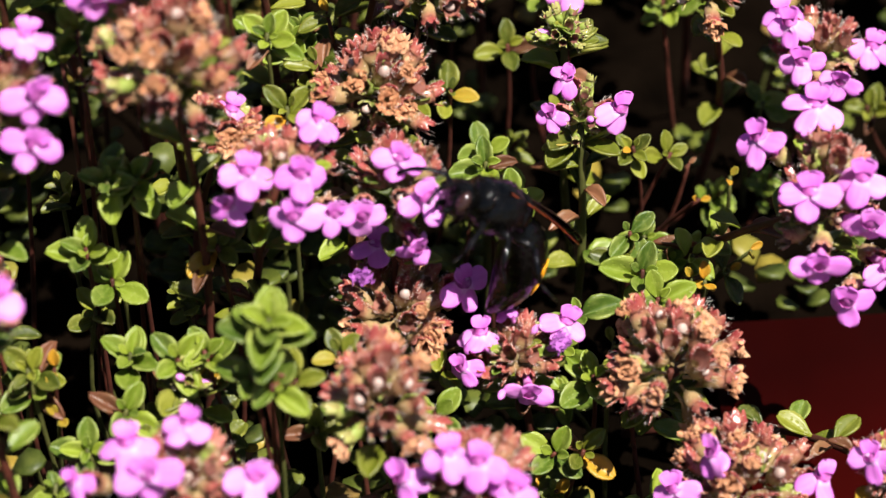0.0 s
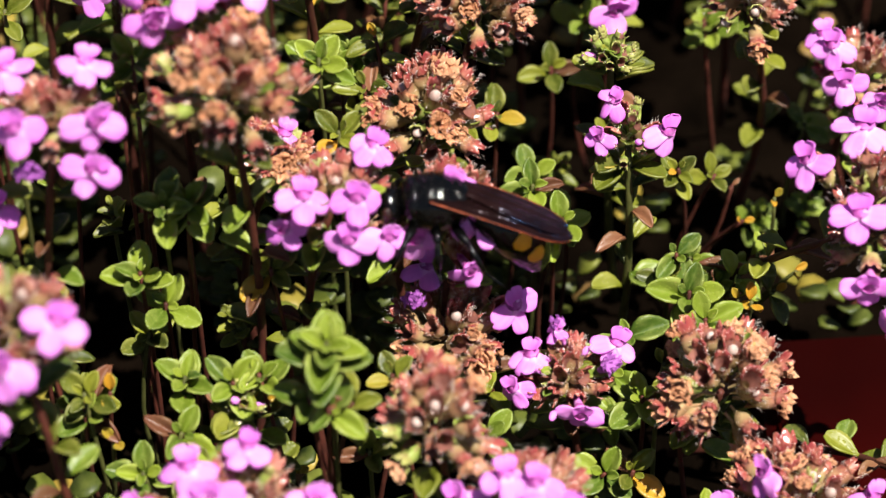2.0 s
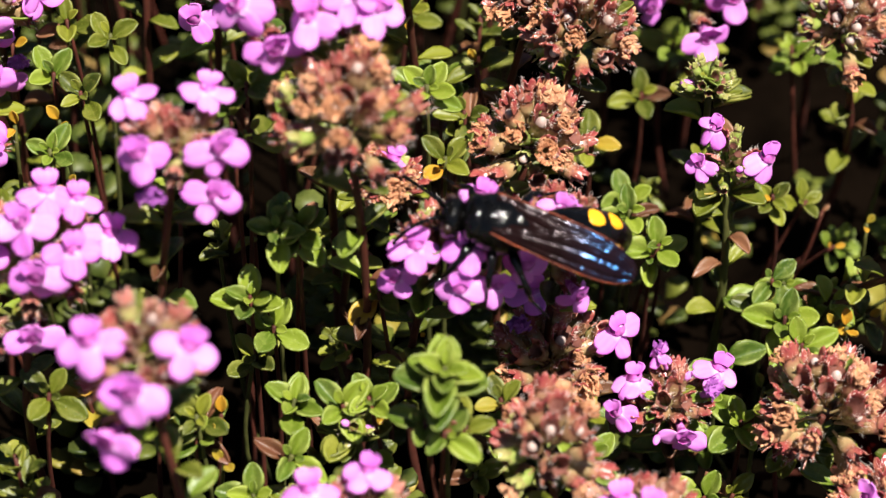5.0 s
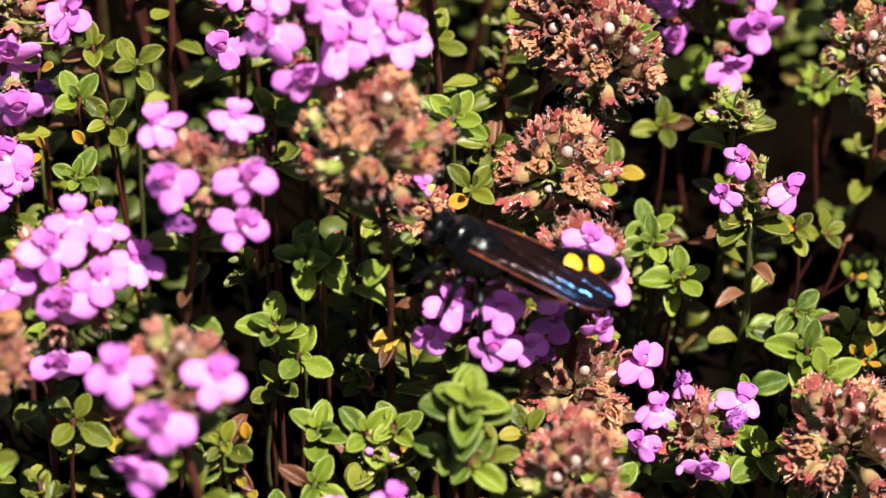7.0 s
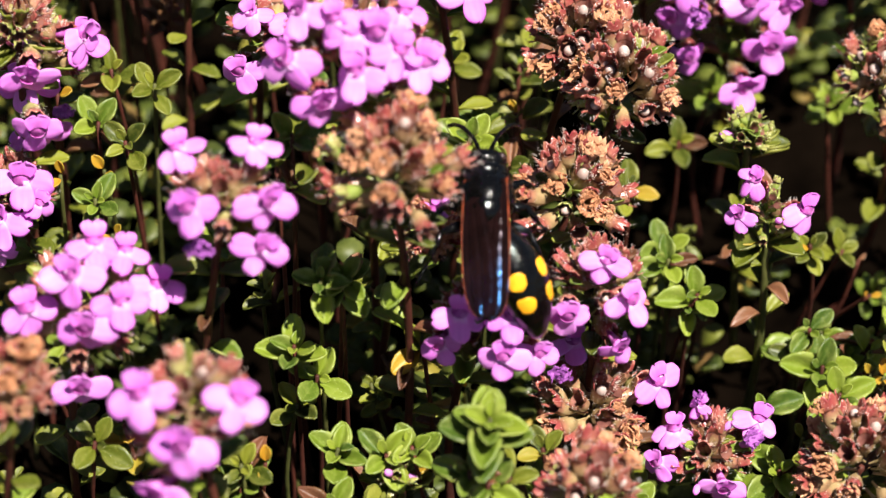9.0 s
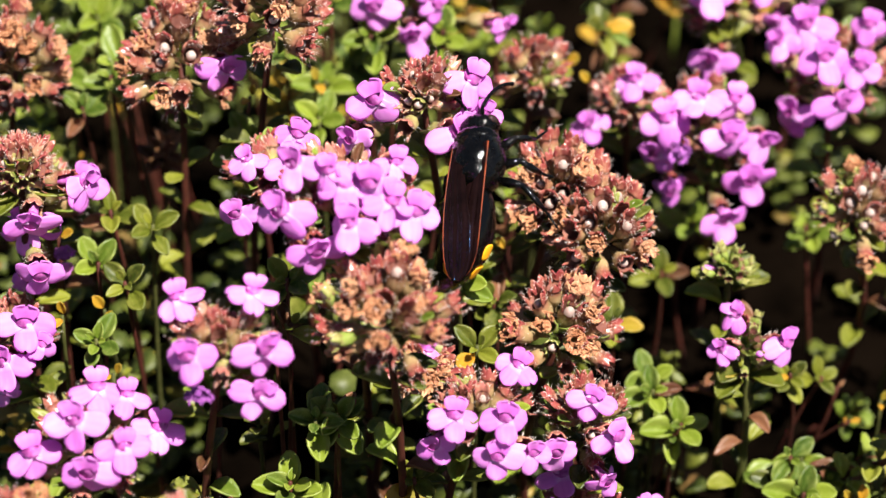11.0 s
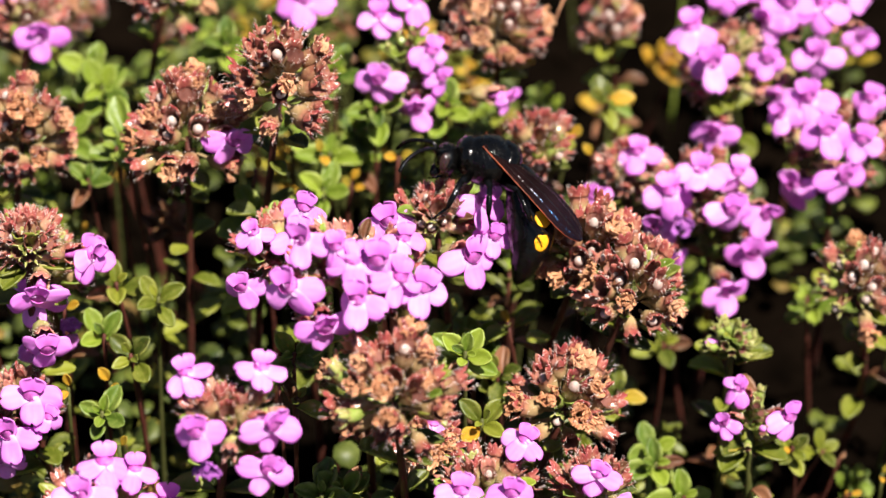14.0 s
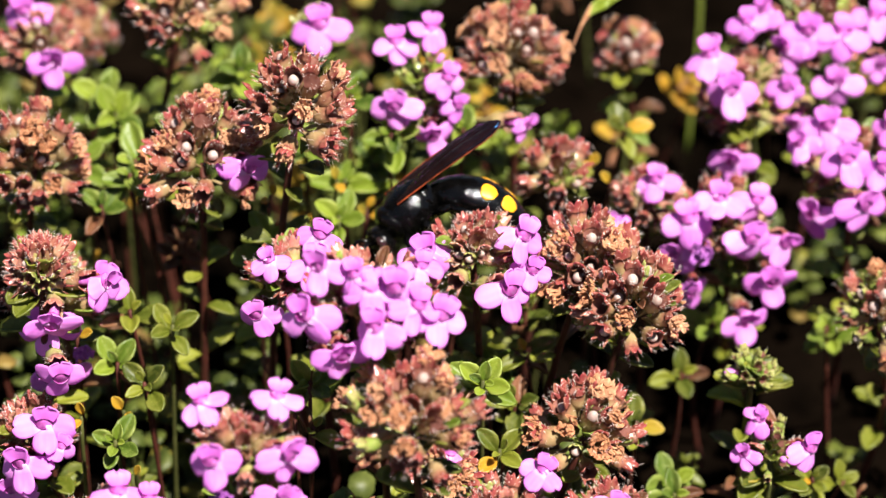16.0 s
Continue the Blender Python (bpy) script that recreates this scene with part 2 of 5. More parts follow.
def upper_lip(seed):
    """The erect upper lip along +Y: short, broad, notched, its sides folded forward round the throat."""
    r = random.Random(seed)
    fold, lean, wide = r.uniform(0.25, 0.6), r.uniform(-0.5, 0.25), r.uniform(2.5, 3.0)

    def fn(u, v):
        s = 0.5 - 0.5 * math.cos(math.pi * u)
        q = 2 * v - 1
        w = wide * (0.62 + 0.38 * math.sin(s * math.pi * 0.75)) * (1 - max(0.0, (s - 0.6) / 0.41) ** 3.2) ** 0.5
        y = 0.35 + 1.5 * s - 0.36 * math.exp(-(q * 3.4) ** 2) * max(0.0, s - 0.55) * 2.1
        return q * w / 2 * (1 - 0.12 * abs(q)), y, 0.15 + fold * q * q * (1.15 - 0.5 * s) + lean * s * s + 0.06 * math.sin(7 * v + seed) * s

    bm = bmesh.new()
    sheet(bm, fn, 9, 10, 0.10)
    return mesh_of("upper_lip", bm, LIP_SHADED)


def corolla_tube():
    """The flower's tube, open at the mouth, with four stamens."""
    bm = bmesh.new()
    tube(bm, [(0, 0, -4.2), (0, 0, -2.2), (0, 0, -0.8), (0, 0.1, 0.0), (0, 0.15, 0.3)], [0.4, 0.44, 0.6, 0.85, 0.95], 12, False)
    tube(bm, [(0, 0.15, 0.28), (0, 0.1, -0.5), (0, 0, -1.9)], [0.9, 0.66, 0.3], 12, True)
    body = len(bm.faces)
    for a, b in ((-0.28, 0.32), (0.3, 0.3)):
        tube(bm, [(a * 0.4, b * 0.4, -1.2), (a, b, 0.1), (a * 1.2, b * 1.1, 0.3)], [0.05, 0.05, 0.11], 5)
    for a, b in ((-0.18, -0.55), (0.2, -0.6)):
        tube(bm, [(a, b + 0.5, -0.2), (a, b + 0.1, 0.2), (a * 1.2, b - 0.1, 0.2)], [0.05, 0.1, 0.03], 6)
    bm.faces.ensure_lookup_table()
    for fa in bm.faces[body:]:
        fa.material_index = 1
    return mesh_of("flower", bm, [THROAT, PALE])


LOBES = [lobe(2.65, 2.25 + 0.08 * (k % 3), -0.8 + 0.25 * k, k) for k in range(6)]
LIPS = [upper_lip(10 + k) for k in range(4)]
TUBE = corolla_tube()


def calyx_mesh(mat, seed, size=1.0, hairs=52):
    """A two-lipped calyx: a ribbed, swollen cup on a thin stalk, a broad upper lip with three short teeth, two narrow fringed lower teeth."""
    r = random.Random(seed)
    bm = bmesh.new()
    n = 14
    prof = [(-1.6, 0.14), (-0.4, 0.2), (0.05, 0.5), (0.5, 0.78), (1.1, 0.92), (1.7, 0.88), (2.15, 0.84), (2.45, 0.94)]
    rings = []
    for z, w in prof:
        rings.append([bm.verts.new(Vector((math.cos(t) * w * (1 + 0.05 * math.cos(7 * t)), math.sin(t) * w * (1 + 0.05 * math.cos(7 * t)), z)) * size * MM) for t in (2 * math.pi * i / n for i in range(n))])
    for p, q in zip(rings, rings[1:]):
        for i in range(n):
            bm.faces.new((p[i], p[(i + 1) % n], q[(i + 1) % n], q[i]))
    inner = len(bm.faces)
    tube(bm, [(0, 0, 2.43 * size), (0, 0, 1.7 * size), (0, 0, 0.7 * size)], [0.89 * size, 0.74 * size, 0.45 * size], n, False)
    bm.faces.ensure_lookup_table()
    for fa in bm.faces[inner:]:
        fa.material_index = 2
    tall, flare = r.uniform(1.2, 1.7), r.uniform(-0.1, 0.45)

    def lip(u, v):
        # three short teeth along the upper edge
        a = radians(90 + (v - 0.5) * 138)
        edge = 0.55 + 0.45 * abs(math.cos(3 * math.pi * (v - 0.5))) - 0.25 * abs(2 * v - 1) ** 3
        rad = 0.93 + flare * u * u
        return math.cos(a) * rad * (1 - 0.12 * u) * size, math.sin(a) * rad * size, (2.32 + tall * u * edge) * size

    sheet(bm, lip, 4, 12, 0.12)
    for a in (238, 302):
        a = radians(a + r.uniform(-8, 8))
        ca, sa = math.cos(a), math.sin(a)
        out = r.uniform(0.2, 0.9)

        def fn(u, v, ca=ca, sa=sa, out=out):
            w = (v - 0.5) * 0.5 * (1 - u) ** 0.8
            rad = 0.93 + out * u * 0.7
            return ((ca * rad - sa * w) * size, (sa * rad + ca * w) * size, (2.3 + 0.95 * u) * size)

        sheet(bm, fn, 4, 2, 0.1)
    body = len(bm.faces)
    for k in range(hairs):
        if k < hairs * 0.7:
            a = radians(r.choice((238, 302, 238, 302, 90, 40, 140)) + r.uniform(-16, 16))
            z, rr = r.uniform(2.4, 3.6), 0.98
        else:
            a, z, rr = r.uniform(0, 6.28), r.uniform(0.6, 2.3), 0.88
        spike(bm, (math.cos(a) * rr * size, math.sin(a) * rr * size, z * size), (math.cos(a), math.sin(a), r.uniform(0.1, 1.1)), r.uniform(0.25, 0.65), 0.023)
    bm.faces.ensure_lookup_table()
    for fa in bm.faces[body:]:
        fa.material_index = 1
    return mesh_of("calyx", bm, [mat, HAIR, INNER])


def dried_mesh(seed, mat=None):
    """A withered corolla: a crumpled tuft of torn, curled, frilled rags round a dark hollow."""
    r = random.Random(seed)
    bm = bmesh.new()
    tube(bm, [(0, 0, 0.6), (0, 0, 1.6), (0, 0, 2.3)], [0.3, 0.55, 0.75], 9, False)
    for k in range(13):
        a0 = 2.39996 * k + r.uniform(-0.4, 0.4)
        ring = 0.45 + 0.5 * (k % 3) / 2
        ph = [r.uniform(0, 6.28) for _ in range(5)]
        long, wide, roll = r.uniform(0.7, 1.3), r.uniform(0.5, 0.9), r.uniform(0.6, 2.6)

        def fn(u, v, a0=a0, ring=ring, ph=ph, long=long, wide=wide, roll=roll):
            # a rag that rises from the mouth and rolls outwards or inwards at its end
            q = 2 * v - 1
            ang = roll * u * (1 if ph[4] > 2.2 else -0.8)
            out = ring + long * (math.sin(ang) * 0.6 + 0.12 * math.sin(6 * u + ph[0]))
            z = 1.9 + long * (u * math.cos(ang * 0.6)) + 0.22 * math.sin(5 * q + ph[1]) * u + 0.14 * math.sin(11 * q + ph[2]) * u
            side = wide * q * (0.55 + 0.45 * math.sin(3 * u + ph[3])) * 0.75 + 0.16 * math.sin(9 * u + ph[2])
            return out * math.cos(a0) - side * math.sin(a0), out * math.sin(a0) + side * math.cos(a0), z

        sheet(bm, fn, 5, 6, 0.11)
    return mesh_of("withered_corolla", bm, mat or TAN, False)


def ball(name, r, mat, n=8):
    bm = bmesh.new()
    bmesh.ops.create_uvsphere(bm, u_segments=n + 2, v_segments=n, radius=r * MM)
    return mesh_of(name, bm, mat)


CALYX = {"brown": [calyx_mesh(CALYX_RED, k) for k in range(5)], "pink": [calyx_mesh(CALYX_GREEN, 20 + k) for k in range(3)] + [calyx_mesh(CALYX_RED, 30 + k) for k in range(3)], "bud": [calyx_mesh(CALYX_BUD, 40 + k, 0.8, 6) for k in range(4)]}
CALYX["mixed"] = CALYX["brown"]
DRIED = [dried_mesh(k) for k in range(6)]
FADED = [dried_mesh(20 + k, PURPLE) for k in range(3)]
NUTLET = ball("nutlet", 0.7, PEARL, 10)
BUD = ball("bud", 0.55, PETAL)


def leaf_mesh(mat, seed, length=4.2, width=3.0, cup=0.5):
    """A small blunt oval leaf along +Y on a short stalk, upper side +Z."""
    r = random.Random(seed)
    bend = r.uniform(-0.9, 0.5)
    tw = r.uniform(-0.3, 0.3)

    def fn(u, v):
        s = 0.5 - 0.5 * math.cos(math.pi * u)
        if s < 0.6:
            w = width * (0.13 + 0.87 * math.sin(math.pi / 2 * s / 0.6) ** 1.25)
        else:
            w = width * max(0.08, 1 - ((s - 0.6) / 0.405) ** 2.0) ** 0.54
        q = 2 * v - 1
        return (q * w / 2 * (1 - 0.1 * abs(q)), length * s, cup * (q * q) * math.sin(math.pi * s) - 0.16 * math.exp(-(q * 4) ** 2) + bend * s * s + tw * q * s)

    bm = bmesh.new()
    sheet(bm, fn, 8, 6, 0.22)
    return mesh_of("leaf", bm, mat)


LEAVES = {
    "green": [leaf_mesh(LEAF, k, 3.8, 2.45, 0.45 + 0.3 * (k % 3)) for k in range(6)],
    "fresh": [leaf_mesh(LEAF_FRESH, 10 + k, 4.0, 2.65, 0.4 + 0.25 * k) for k in range(5)],
    "yellow": [leaf_mesh(LEAF_YELLOW, 20 + k, 3.9, 2.6, 0.6) for k in range(2)],
    "brown": [leaf_mesh(LEAF_BROWN, 30 + k, 3.4, 1.8, 1.0) for k in range(2)],
}
EYE = Vector((-0.015, -0.203, 0.225))


def frame_of(z, y):
    """A turn whose +Z is z and whose +Y is as near y as can be."""
    z = Vector(z).normalized()
    y = Vector(y)
    y = (y - z * y.dot(z)).normalized()
    return Matrix((y.cross(z), y, z)).transposed().to_4x4()


def placed(p, turn, s=1.0):
    return Matrix.Translation(Vector(p) * MM) @ turn @ Matrix.Diagonal((s, s, s, 1))


def leaf_on(parent, rng, p, out, up, s, kind):
    """A leaf that grows at p (mm) along out; its upper side faces up."""
    m = placed(p, frame_of(up, out), s)
    part("leaf", rng.choice(LEAVES[kind]), None, parent, m=m)


def stem_on(parent, rng, top, mat, r0=0.6, r1=0.42, bow=2.0):
    side = Vector((rng.uniform(-1, 1), rng.uniform(-1, 1), 0)) * bow
    path = [Vector(top) * k + side * math.sin(math.pi * k) for k in (0, 0.15, 0.3, 0.45, 0.6, 0.75, 0.9, 1.0)]
    bm = bmesh.new()
    tube(bm, path, [r0 + (r1 - r0) * k / 7 for k in range(8)], 7)
    part("stem", bm, mat, parent)
    return path


def root(name, base, label, category, group):
    e = new(name)
    e.empty_display_size = 0.004
    e.location = Vector(base) * MM
    return tagged(e, label, category, group)


def flower_on(parent, rng, p, z, y, width):
    """A two-lipped flower: three spread lower lobes and an erect upper lip round an open throat."""
    s = width / 5.9
    fl = part("flower", TUBE, None, parent, m=placed(p, frame_of(z, y), s))
    part("upper_lip", rng.choice(LIPS), None, fl, "notched pink upper lip, deepened towards its foot as if shaded", m=pose(0, 0, 0.0001, rng.uniform(14, 44), 0, rng.uniform(-8, 8)))
    for a in (180, 104, -104):
        part("petal", rng.choice(LOBES), None, fl, m=pose(0, -0.0002, 0, 0, 0, a + rng.uniform(-9, 9)) @ pose(0, 0, 0, rng.uniform(-34, 14), rng.uniform(-12, 12), 0))
    return fl


LABELS = {
    "brown": "spent thyme flower head with red-brown calyces and dried tan corollas",
    "pink": "thyme flower head with open pink two-lipped flowers and hairy calyces",
    "mixed": "half-faded thyme flower head with brown calyces and a few pink flowers",
    "bud": "young green thyme flower head with small pink flowers and buds",
}
HEADS = []
TOPS = []


def flower_head(kind, centre, rx, rz, flowers=(), buds=0):
    """A thyme flower head on its stem; centre, half width and half height in mm; flowers: place from the centre, width, roll."""
    rng = random.Random(int(abs(centre[0]) * 977 + abs(centre[1]) * 331 + centre[2] * 77))
    c = Vector(centre)
    base = Vector((c.x + rng.uniform(-4, 4), c.y + rng.uniform(3, 12), 0.0))
    if c.x > 20 and c.y < 10:
        base = Vector((22 - rng.uniform(0, 6), max(c.y, -16) + rng.uniform(14, 22), 0.0))
    ob = root("thyme_flower_head", base, LABELS[kind], "flower", "thyme flower heads")
    HEADS.append((c, rx))
    TOPS.append((c, ob))
    top = c - base
    path = stem_on(ob, rng, top - Vector((0, 0, rz * 0.15)), STEM_GREEN if kind == "bud" else STEM_RED, 0.5, 0.36, 3.2)
    side_way = path[3] - path[-1] * 0.45
    toward = (EYE / MM - c).normalized()
    # calyces in tiers over the head
    n = {"brown": 35, "mixed": 30, "pink": 36, "bud": 20}[kind]
    if kind == "bud" and rx < 2:
        n = 8
    if kind == "brown":
        n = max(18, int(n * rx * rz / 36))
    for k in range(n):
        h = 0.97 - 1.62 * (k + 0.5) / n
        a = k * 2.39996 + rng.uniform(-0.25, 0.25)
        w = math.sqrt(max(0.0, 1 - h * h))
        d = Vector((w * math.cos(a), w * math.sin(a), h))
        size = rng.uniform(0.74, 0.98) * {"bud": 0.72, "brown": 1.14, "mixed": 1.1, "pink": 1.0}[kind]
        deep = (1.5 if kind == "bud" else 3.3 if kind == "pink" else 2.6) + rng.uniform(-0.9, 1.1)
        thin = 1 - 0.28 * max(0.0, h)
        wide = max(0.4, rx - deep) * thin
        foot = Vector((d.x * wide, d.y * wide, d.z * max(1.0, rz - deep)))
        tip = foot + d * 3.0
        if any((tip - Vector(q[:3])).length < 2.7 for q in flowers):
            continue
        turn = frame_of(d + Vector((rng.uniform(-0.3, 0.3), rng.uniform(-0.3, 0.3), 0.45 + rng.uniform(-0.25, 0.25))), Vector((0, 0, 1)) + d * 0.1 + Vector((0.01, 0.02, 0)))
        mt = placed(top + foot, turn, size)
        look_like = "bud" if rng.random() < 0.08 else "brown" if kind == "pink" and rng.random() < 0.45 else kind
        part("calyx", rng.choice(CALYX[look_like]), None, ob, m=mt)
        if kind in ("brown", "mixed"):
            q = rng.random()
            if q < 0.30:
                part("withered_corolla", rng.choice(DRIED), None, ob, "dried tan corolla", m=mt @ pose(0, 0, 0.0011, rng.uniform(-14, 14), rng.uniform(-14, 14), rng.uniform(0, 360)) @ Matrix.Scale(rng.uniform(0.78, 1.02), 4))
            elif q < 0.66:
                part("nutlet", NUTLET, None, ob, "shiny white nutlet", m=mt @ pose(0, 0, 0.0019) @ Matrix.Diagonal((0.76, 0.76, 1.05, 1)))
        elif kind == "pink" and rng.random() < 0.3:
            part("nutlet", NUTLET, None, ob, "shiny white nutlet", m=mt @ pose(0, 0, 0.0019) @ Matrix.Diagonal((0.66, 0.66, 1.15, 1)))
    for k in range(7):
        a, h = rng.uniform(0, 6.28), rng.uniform(-0.7, 0.75)
        w = math.sqrt(1 - h * h)
        d = Vector((w * math.cos(a), w * math.sin(a), h))
        leaf_on(ob, rng, top + Vector((d.x * (rx - 2.6), d.y * (rx - 2.6), d.z * (rz - 2.4))), d + Vector((0, 0, 0.6)), Vector((0, 0, 1)) - d * 0.8, rng.uniform(0.5, 0.75), rng.choice(("green", "fresh", "brown")))
    for x, y, z, width, roll in flowers:
        p = Vector((x, y, z)) + toward * 0.7
        side = p - toward * p.dot(toward)
        face = (toward * 1.0 + side.normalized() * min(0.7, side.length / max(rx, 1) * 0.55) + Vector((0, 0, 0.15)) + Vector((rng.uniform(-0.45, 0.45), rng.uniform(-0.3, 0.3), rng.uniform(-0.35, 0.3)))).normalized()
        upward = Matrix.Rotation(radians(-roll), 3, face) @ Vector((0, 0.35, 1))
        if width < 0:
            part("withered_flower", rng.choice(FADED), None, ob, "withered dark purple flower", m=placed(top + p - face * 1.6, frame_of(face, upward), -width / 3.1))
            continue
        flower_on(ob, rng, top + p, face, upward, width)
        part("calyx", rng.choice(CALYX["pink"]), None, ob, m=placed(top + p - face * 4.6 + (p * 0.35 - p).normalized() * 0.3, frame_of(face, upward), 1.05))
    for k in range(buds):
        a, h = rng.uniform(0, 6.28), rng.uniform(-0.3, 0.8)
        w = math.sqrt(1 - h * h)
        p = Vector((w * math.cos(a) * rx, w * math.sin(a) * rx - rx * 0.3, h * rz))
        part("bud", BUD, None, ob, "closed pink bud", m=placed(top + p, frame_of(p, Vector((0.1, 0.2, 1))), rng.uniform(0.7, 0.95)) @ Matrix.Diagonal((0.85, 0.85, 1.5, 1)))
    # leaves under the head
    for k in range(4 if kind != "bud" else 9):
        a = rng.uniform(0, 6.28)
        out = Vector((math.cos(a), math.sin(a), rng.uniform(-0.1, 0.5)))
        leaf_on(ob, rng, top + Vector((0, 0, -rz * rng.uniform(0.6, 1.1))) + out * 0.6, out, Vector((0, 0, 1)) - out * 0.3, rng.uniform(0.7, 1.15), "green" if rng.random() < 0.98 else "yellow")
    spin = rng.uniform(0, 6.28)
    for k in range(10):
        a = spin + (k // 2) * math.pi / 2 + (k % 2) * math.pi + rng.uniform(-0.3, 0.3)
        out = Vector((math.cos(a), math.sin(a), rng.uniform(0.0, 0.7)))
        q = 0.86 - 0.1 * (k // 2) + rng.uniform(-0.02, 0.02)
        leaf_on(ob, rng, path[-1] * q + side_way * math.sin(math.pi * q) + out * 0.4, out, Vector((0, 0, 1)) - out * 0.3, rng.uniform(0.75, 1.1), rng.choice(("green", "green", "green", "green", "fresh", "brown")))
    return ob


# ---- planter, soil and ground ----


def box(bm, lo, hi):
    v = [bm.verts.new(Vector((x, y, z)) * MM) for x in (lo[0], hi[0]) for y in (lo[1], hi[1]) for z in (lo[2], hi[2])]
    for q in ((0, 1, 3, 2), (4, 6, 7, 5), (0, 4, 5, 1), (2, 3, 7, 6), (0, 2, 6, 4), (1, 5, 7, 3)):
        bm.faces.new([v[i] for i in q])


def planter():
    ob = root("planter", (0, 80, -160), "red glazed planter box filled with thyme, coloured dark as if shaded", "planter", "")
    for lo, hi in (((-260, -166, 0), (260, -154, 168)), ((-260, 154, 0), (260, 166, 168)), ((-272, -166, 0), (-260, 166, 168)), ((260, -166, 0), (272, 166, 168))):
        bm = bmesh.new()
        box(bm, lo, hi)
        bmesh.ops.bevel(bm, geom=bm.edges[:], offset=2 * MM, segments=2, affect="EDGES")
        part("wall", bm, RED, ob)
    return ob


planter()
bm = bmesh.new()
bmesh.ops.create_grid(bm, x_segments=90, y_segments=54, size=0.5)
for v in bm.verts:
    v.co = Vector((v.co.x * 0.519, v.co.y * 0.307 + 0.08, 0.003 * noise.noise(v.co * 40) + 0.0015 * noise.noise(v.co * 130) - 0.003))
tagged(part("soil", bm, SOIL_SHADED), "dark crumbly soil under the thyme mat, coloured near black for deep shade", "soil", kind="structure")
bm = bmesh.new()
bmesh.ops.create_grid(bm, x_segments=8, y_segments=8, size=400)
tagged(part("ground", bm, GROUND, m=pose(0, 0, -0.16)), "plain grey-brown ground around the planter", "ground", kind="structure")
bm = bmesh.new()
box(bm, (0, -62, -4), (120, 12, 4))
bmesh.ops.bevel(bm, geom=bm.edges[:], offset=1.5 * MM, segments=2, affect="EDGES")
tagged(part("pavement", bm, RED, m=pose(0.029, 0, 0, 0, 0, 4)), "red glazed clay paver beside the thyme, coloured dark as if shaded", "paver", kind="structure")

# ---- flower heads ----
# heads begin
flower_head("brown", (-23.4, -14.0, 60.4), 5.9, 6.3)
flower_head("brown", (-5.9, 3.5, 42.8), 5.4, 5.5)
cluster_a = flower_head("pink", (-14.9, -12.3, 46.0), 5.4, 4.4, [
    (-2.2, -3.3, 4.0, 5.4, 0), (2.6, -3.6, 4.0, 5.4, 5), (1.8, -5.1, 0.3, 5.4, 0),
    (5.2, -2.7, -1.7, 4.6, 10), (-4.2, -3.1, -0.2, 4.6, -20), (4.1, 3.0, 4.3, 4.9, 40)])
flower_head("mixed", (-20.1, -1.6, 42.7), 1.9, 2.0, [
    (0.6, 0.5, 2.1, 4.5, 30)])
flower_head("mixed", (-4.2, -10.5, 27.5), 5.1, 4.6, [
    (6.2, 1.1, 2.3, 5.7, -20), (-1.9, 3.6, 5.0, 5.4, -5), (-3.4, -0.2, 4.0, -2.7, 0)])
flower_head("pink", (-4.0, -8.5, 42.0), 4.9, 4.7, [
    (0.3, -2.1, 5.0, 4.9, 20), (2.6, -4.1, 1.9, 5.5, -10), (-3.2, -4.1, -0.2, 5.5, 0),
    (1.8, -4.6, -3.9, 4.7, -25)])
flower_head("brown", (-5.8, -30.4, 35.6), 4.6, 5.3)
flower_head("pink", (7.1, -14.5, 24.7), 4.0, 3.8, [
    (-3.4, 1.1, 2.3, 4.9, -15), (-5.2, -1.1, -0.0, 4.3, -25), (-0.9, 2.7, 4.0, 3.2, 20),
    (4.7, 1.8, 3.1, 5.1, 30), (1.1, -3.9, -0.6, 5.1, 0), (3.7, -0.4, 1.9, -3.0, 0),
    (-0.9, 3.2, 4.6, -1.9, 0)], buds=3)
flower_head("brown", (21.5, -17.9, 27.0), 5.7, 6.3)
flower_head("pink", (36.1, -8.0, 38.9), 5.6, 8.2, [
    (-6.2, 3.4, 4.7, 5.6, -20), (-0.9, 5.4, 6.9, 6.1, 10), (-2.2, -3.8, 4.5, 5.8, 0),
    (2.8, -2.1, 4.7, 5.8, 10), (3.5, -4.5, 1.2, 5.8, 5), (-1.2, -7.3, -1.4, 5.6, -5),
    (1.8, -7.1, -6.3, 5.6, -5), (5.5, -5.0, -4.1, 5.3, 0)])
flower_head("bud", (13.7, 6.2, 37.3), 2.7, 4.2, [
    (-2.8, -1.0, 1.1, 3.7, -10), (-1.3, 1.4, 3.6, 4.2, 40), (3.8, -0.2, 1.1, 5.4, 15)], buds=2)
flower_head("bud", (12.4, 14.6, 40.6), 2.4, 2.6, buds=1)
flower_head("pink", (-22.1, -40.2, 36.9), 5.8, 4.1, [
    (-4.8, 1.4, 2.7, 5.6, -10), (0.4, 2.5, 3.8, 4.8, 15), (-2.7, -3.4, 4.2, 6.1, -10),
    (5.9, -0.6, 0.5, 5.6, 15), (-9.4, -0.8, 0.3, 3.9, -30)])
flower_head("pink", (2.5, -36.0, 31.1), 5.7, 3.7, [
    (-6.0, -0.2, 0.9, 5.7, -20), (-2.0, -1.1, 5.0, 5.2, -5), (0.7, -2.4, 5.4, 5.5, 5),
    (3.7, -3.6, 3.2, 5.0, 20)])
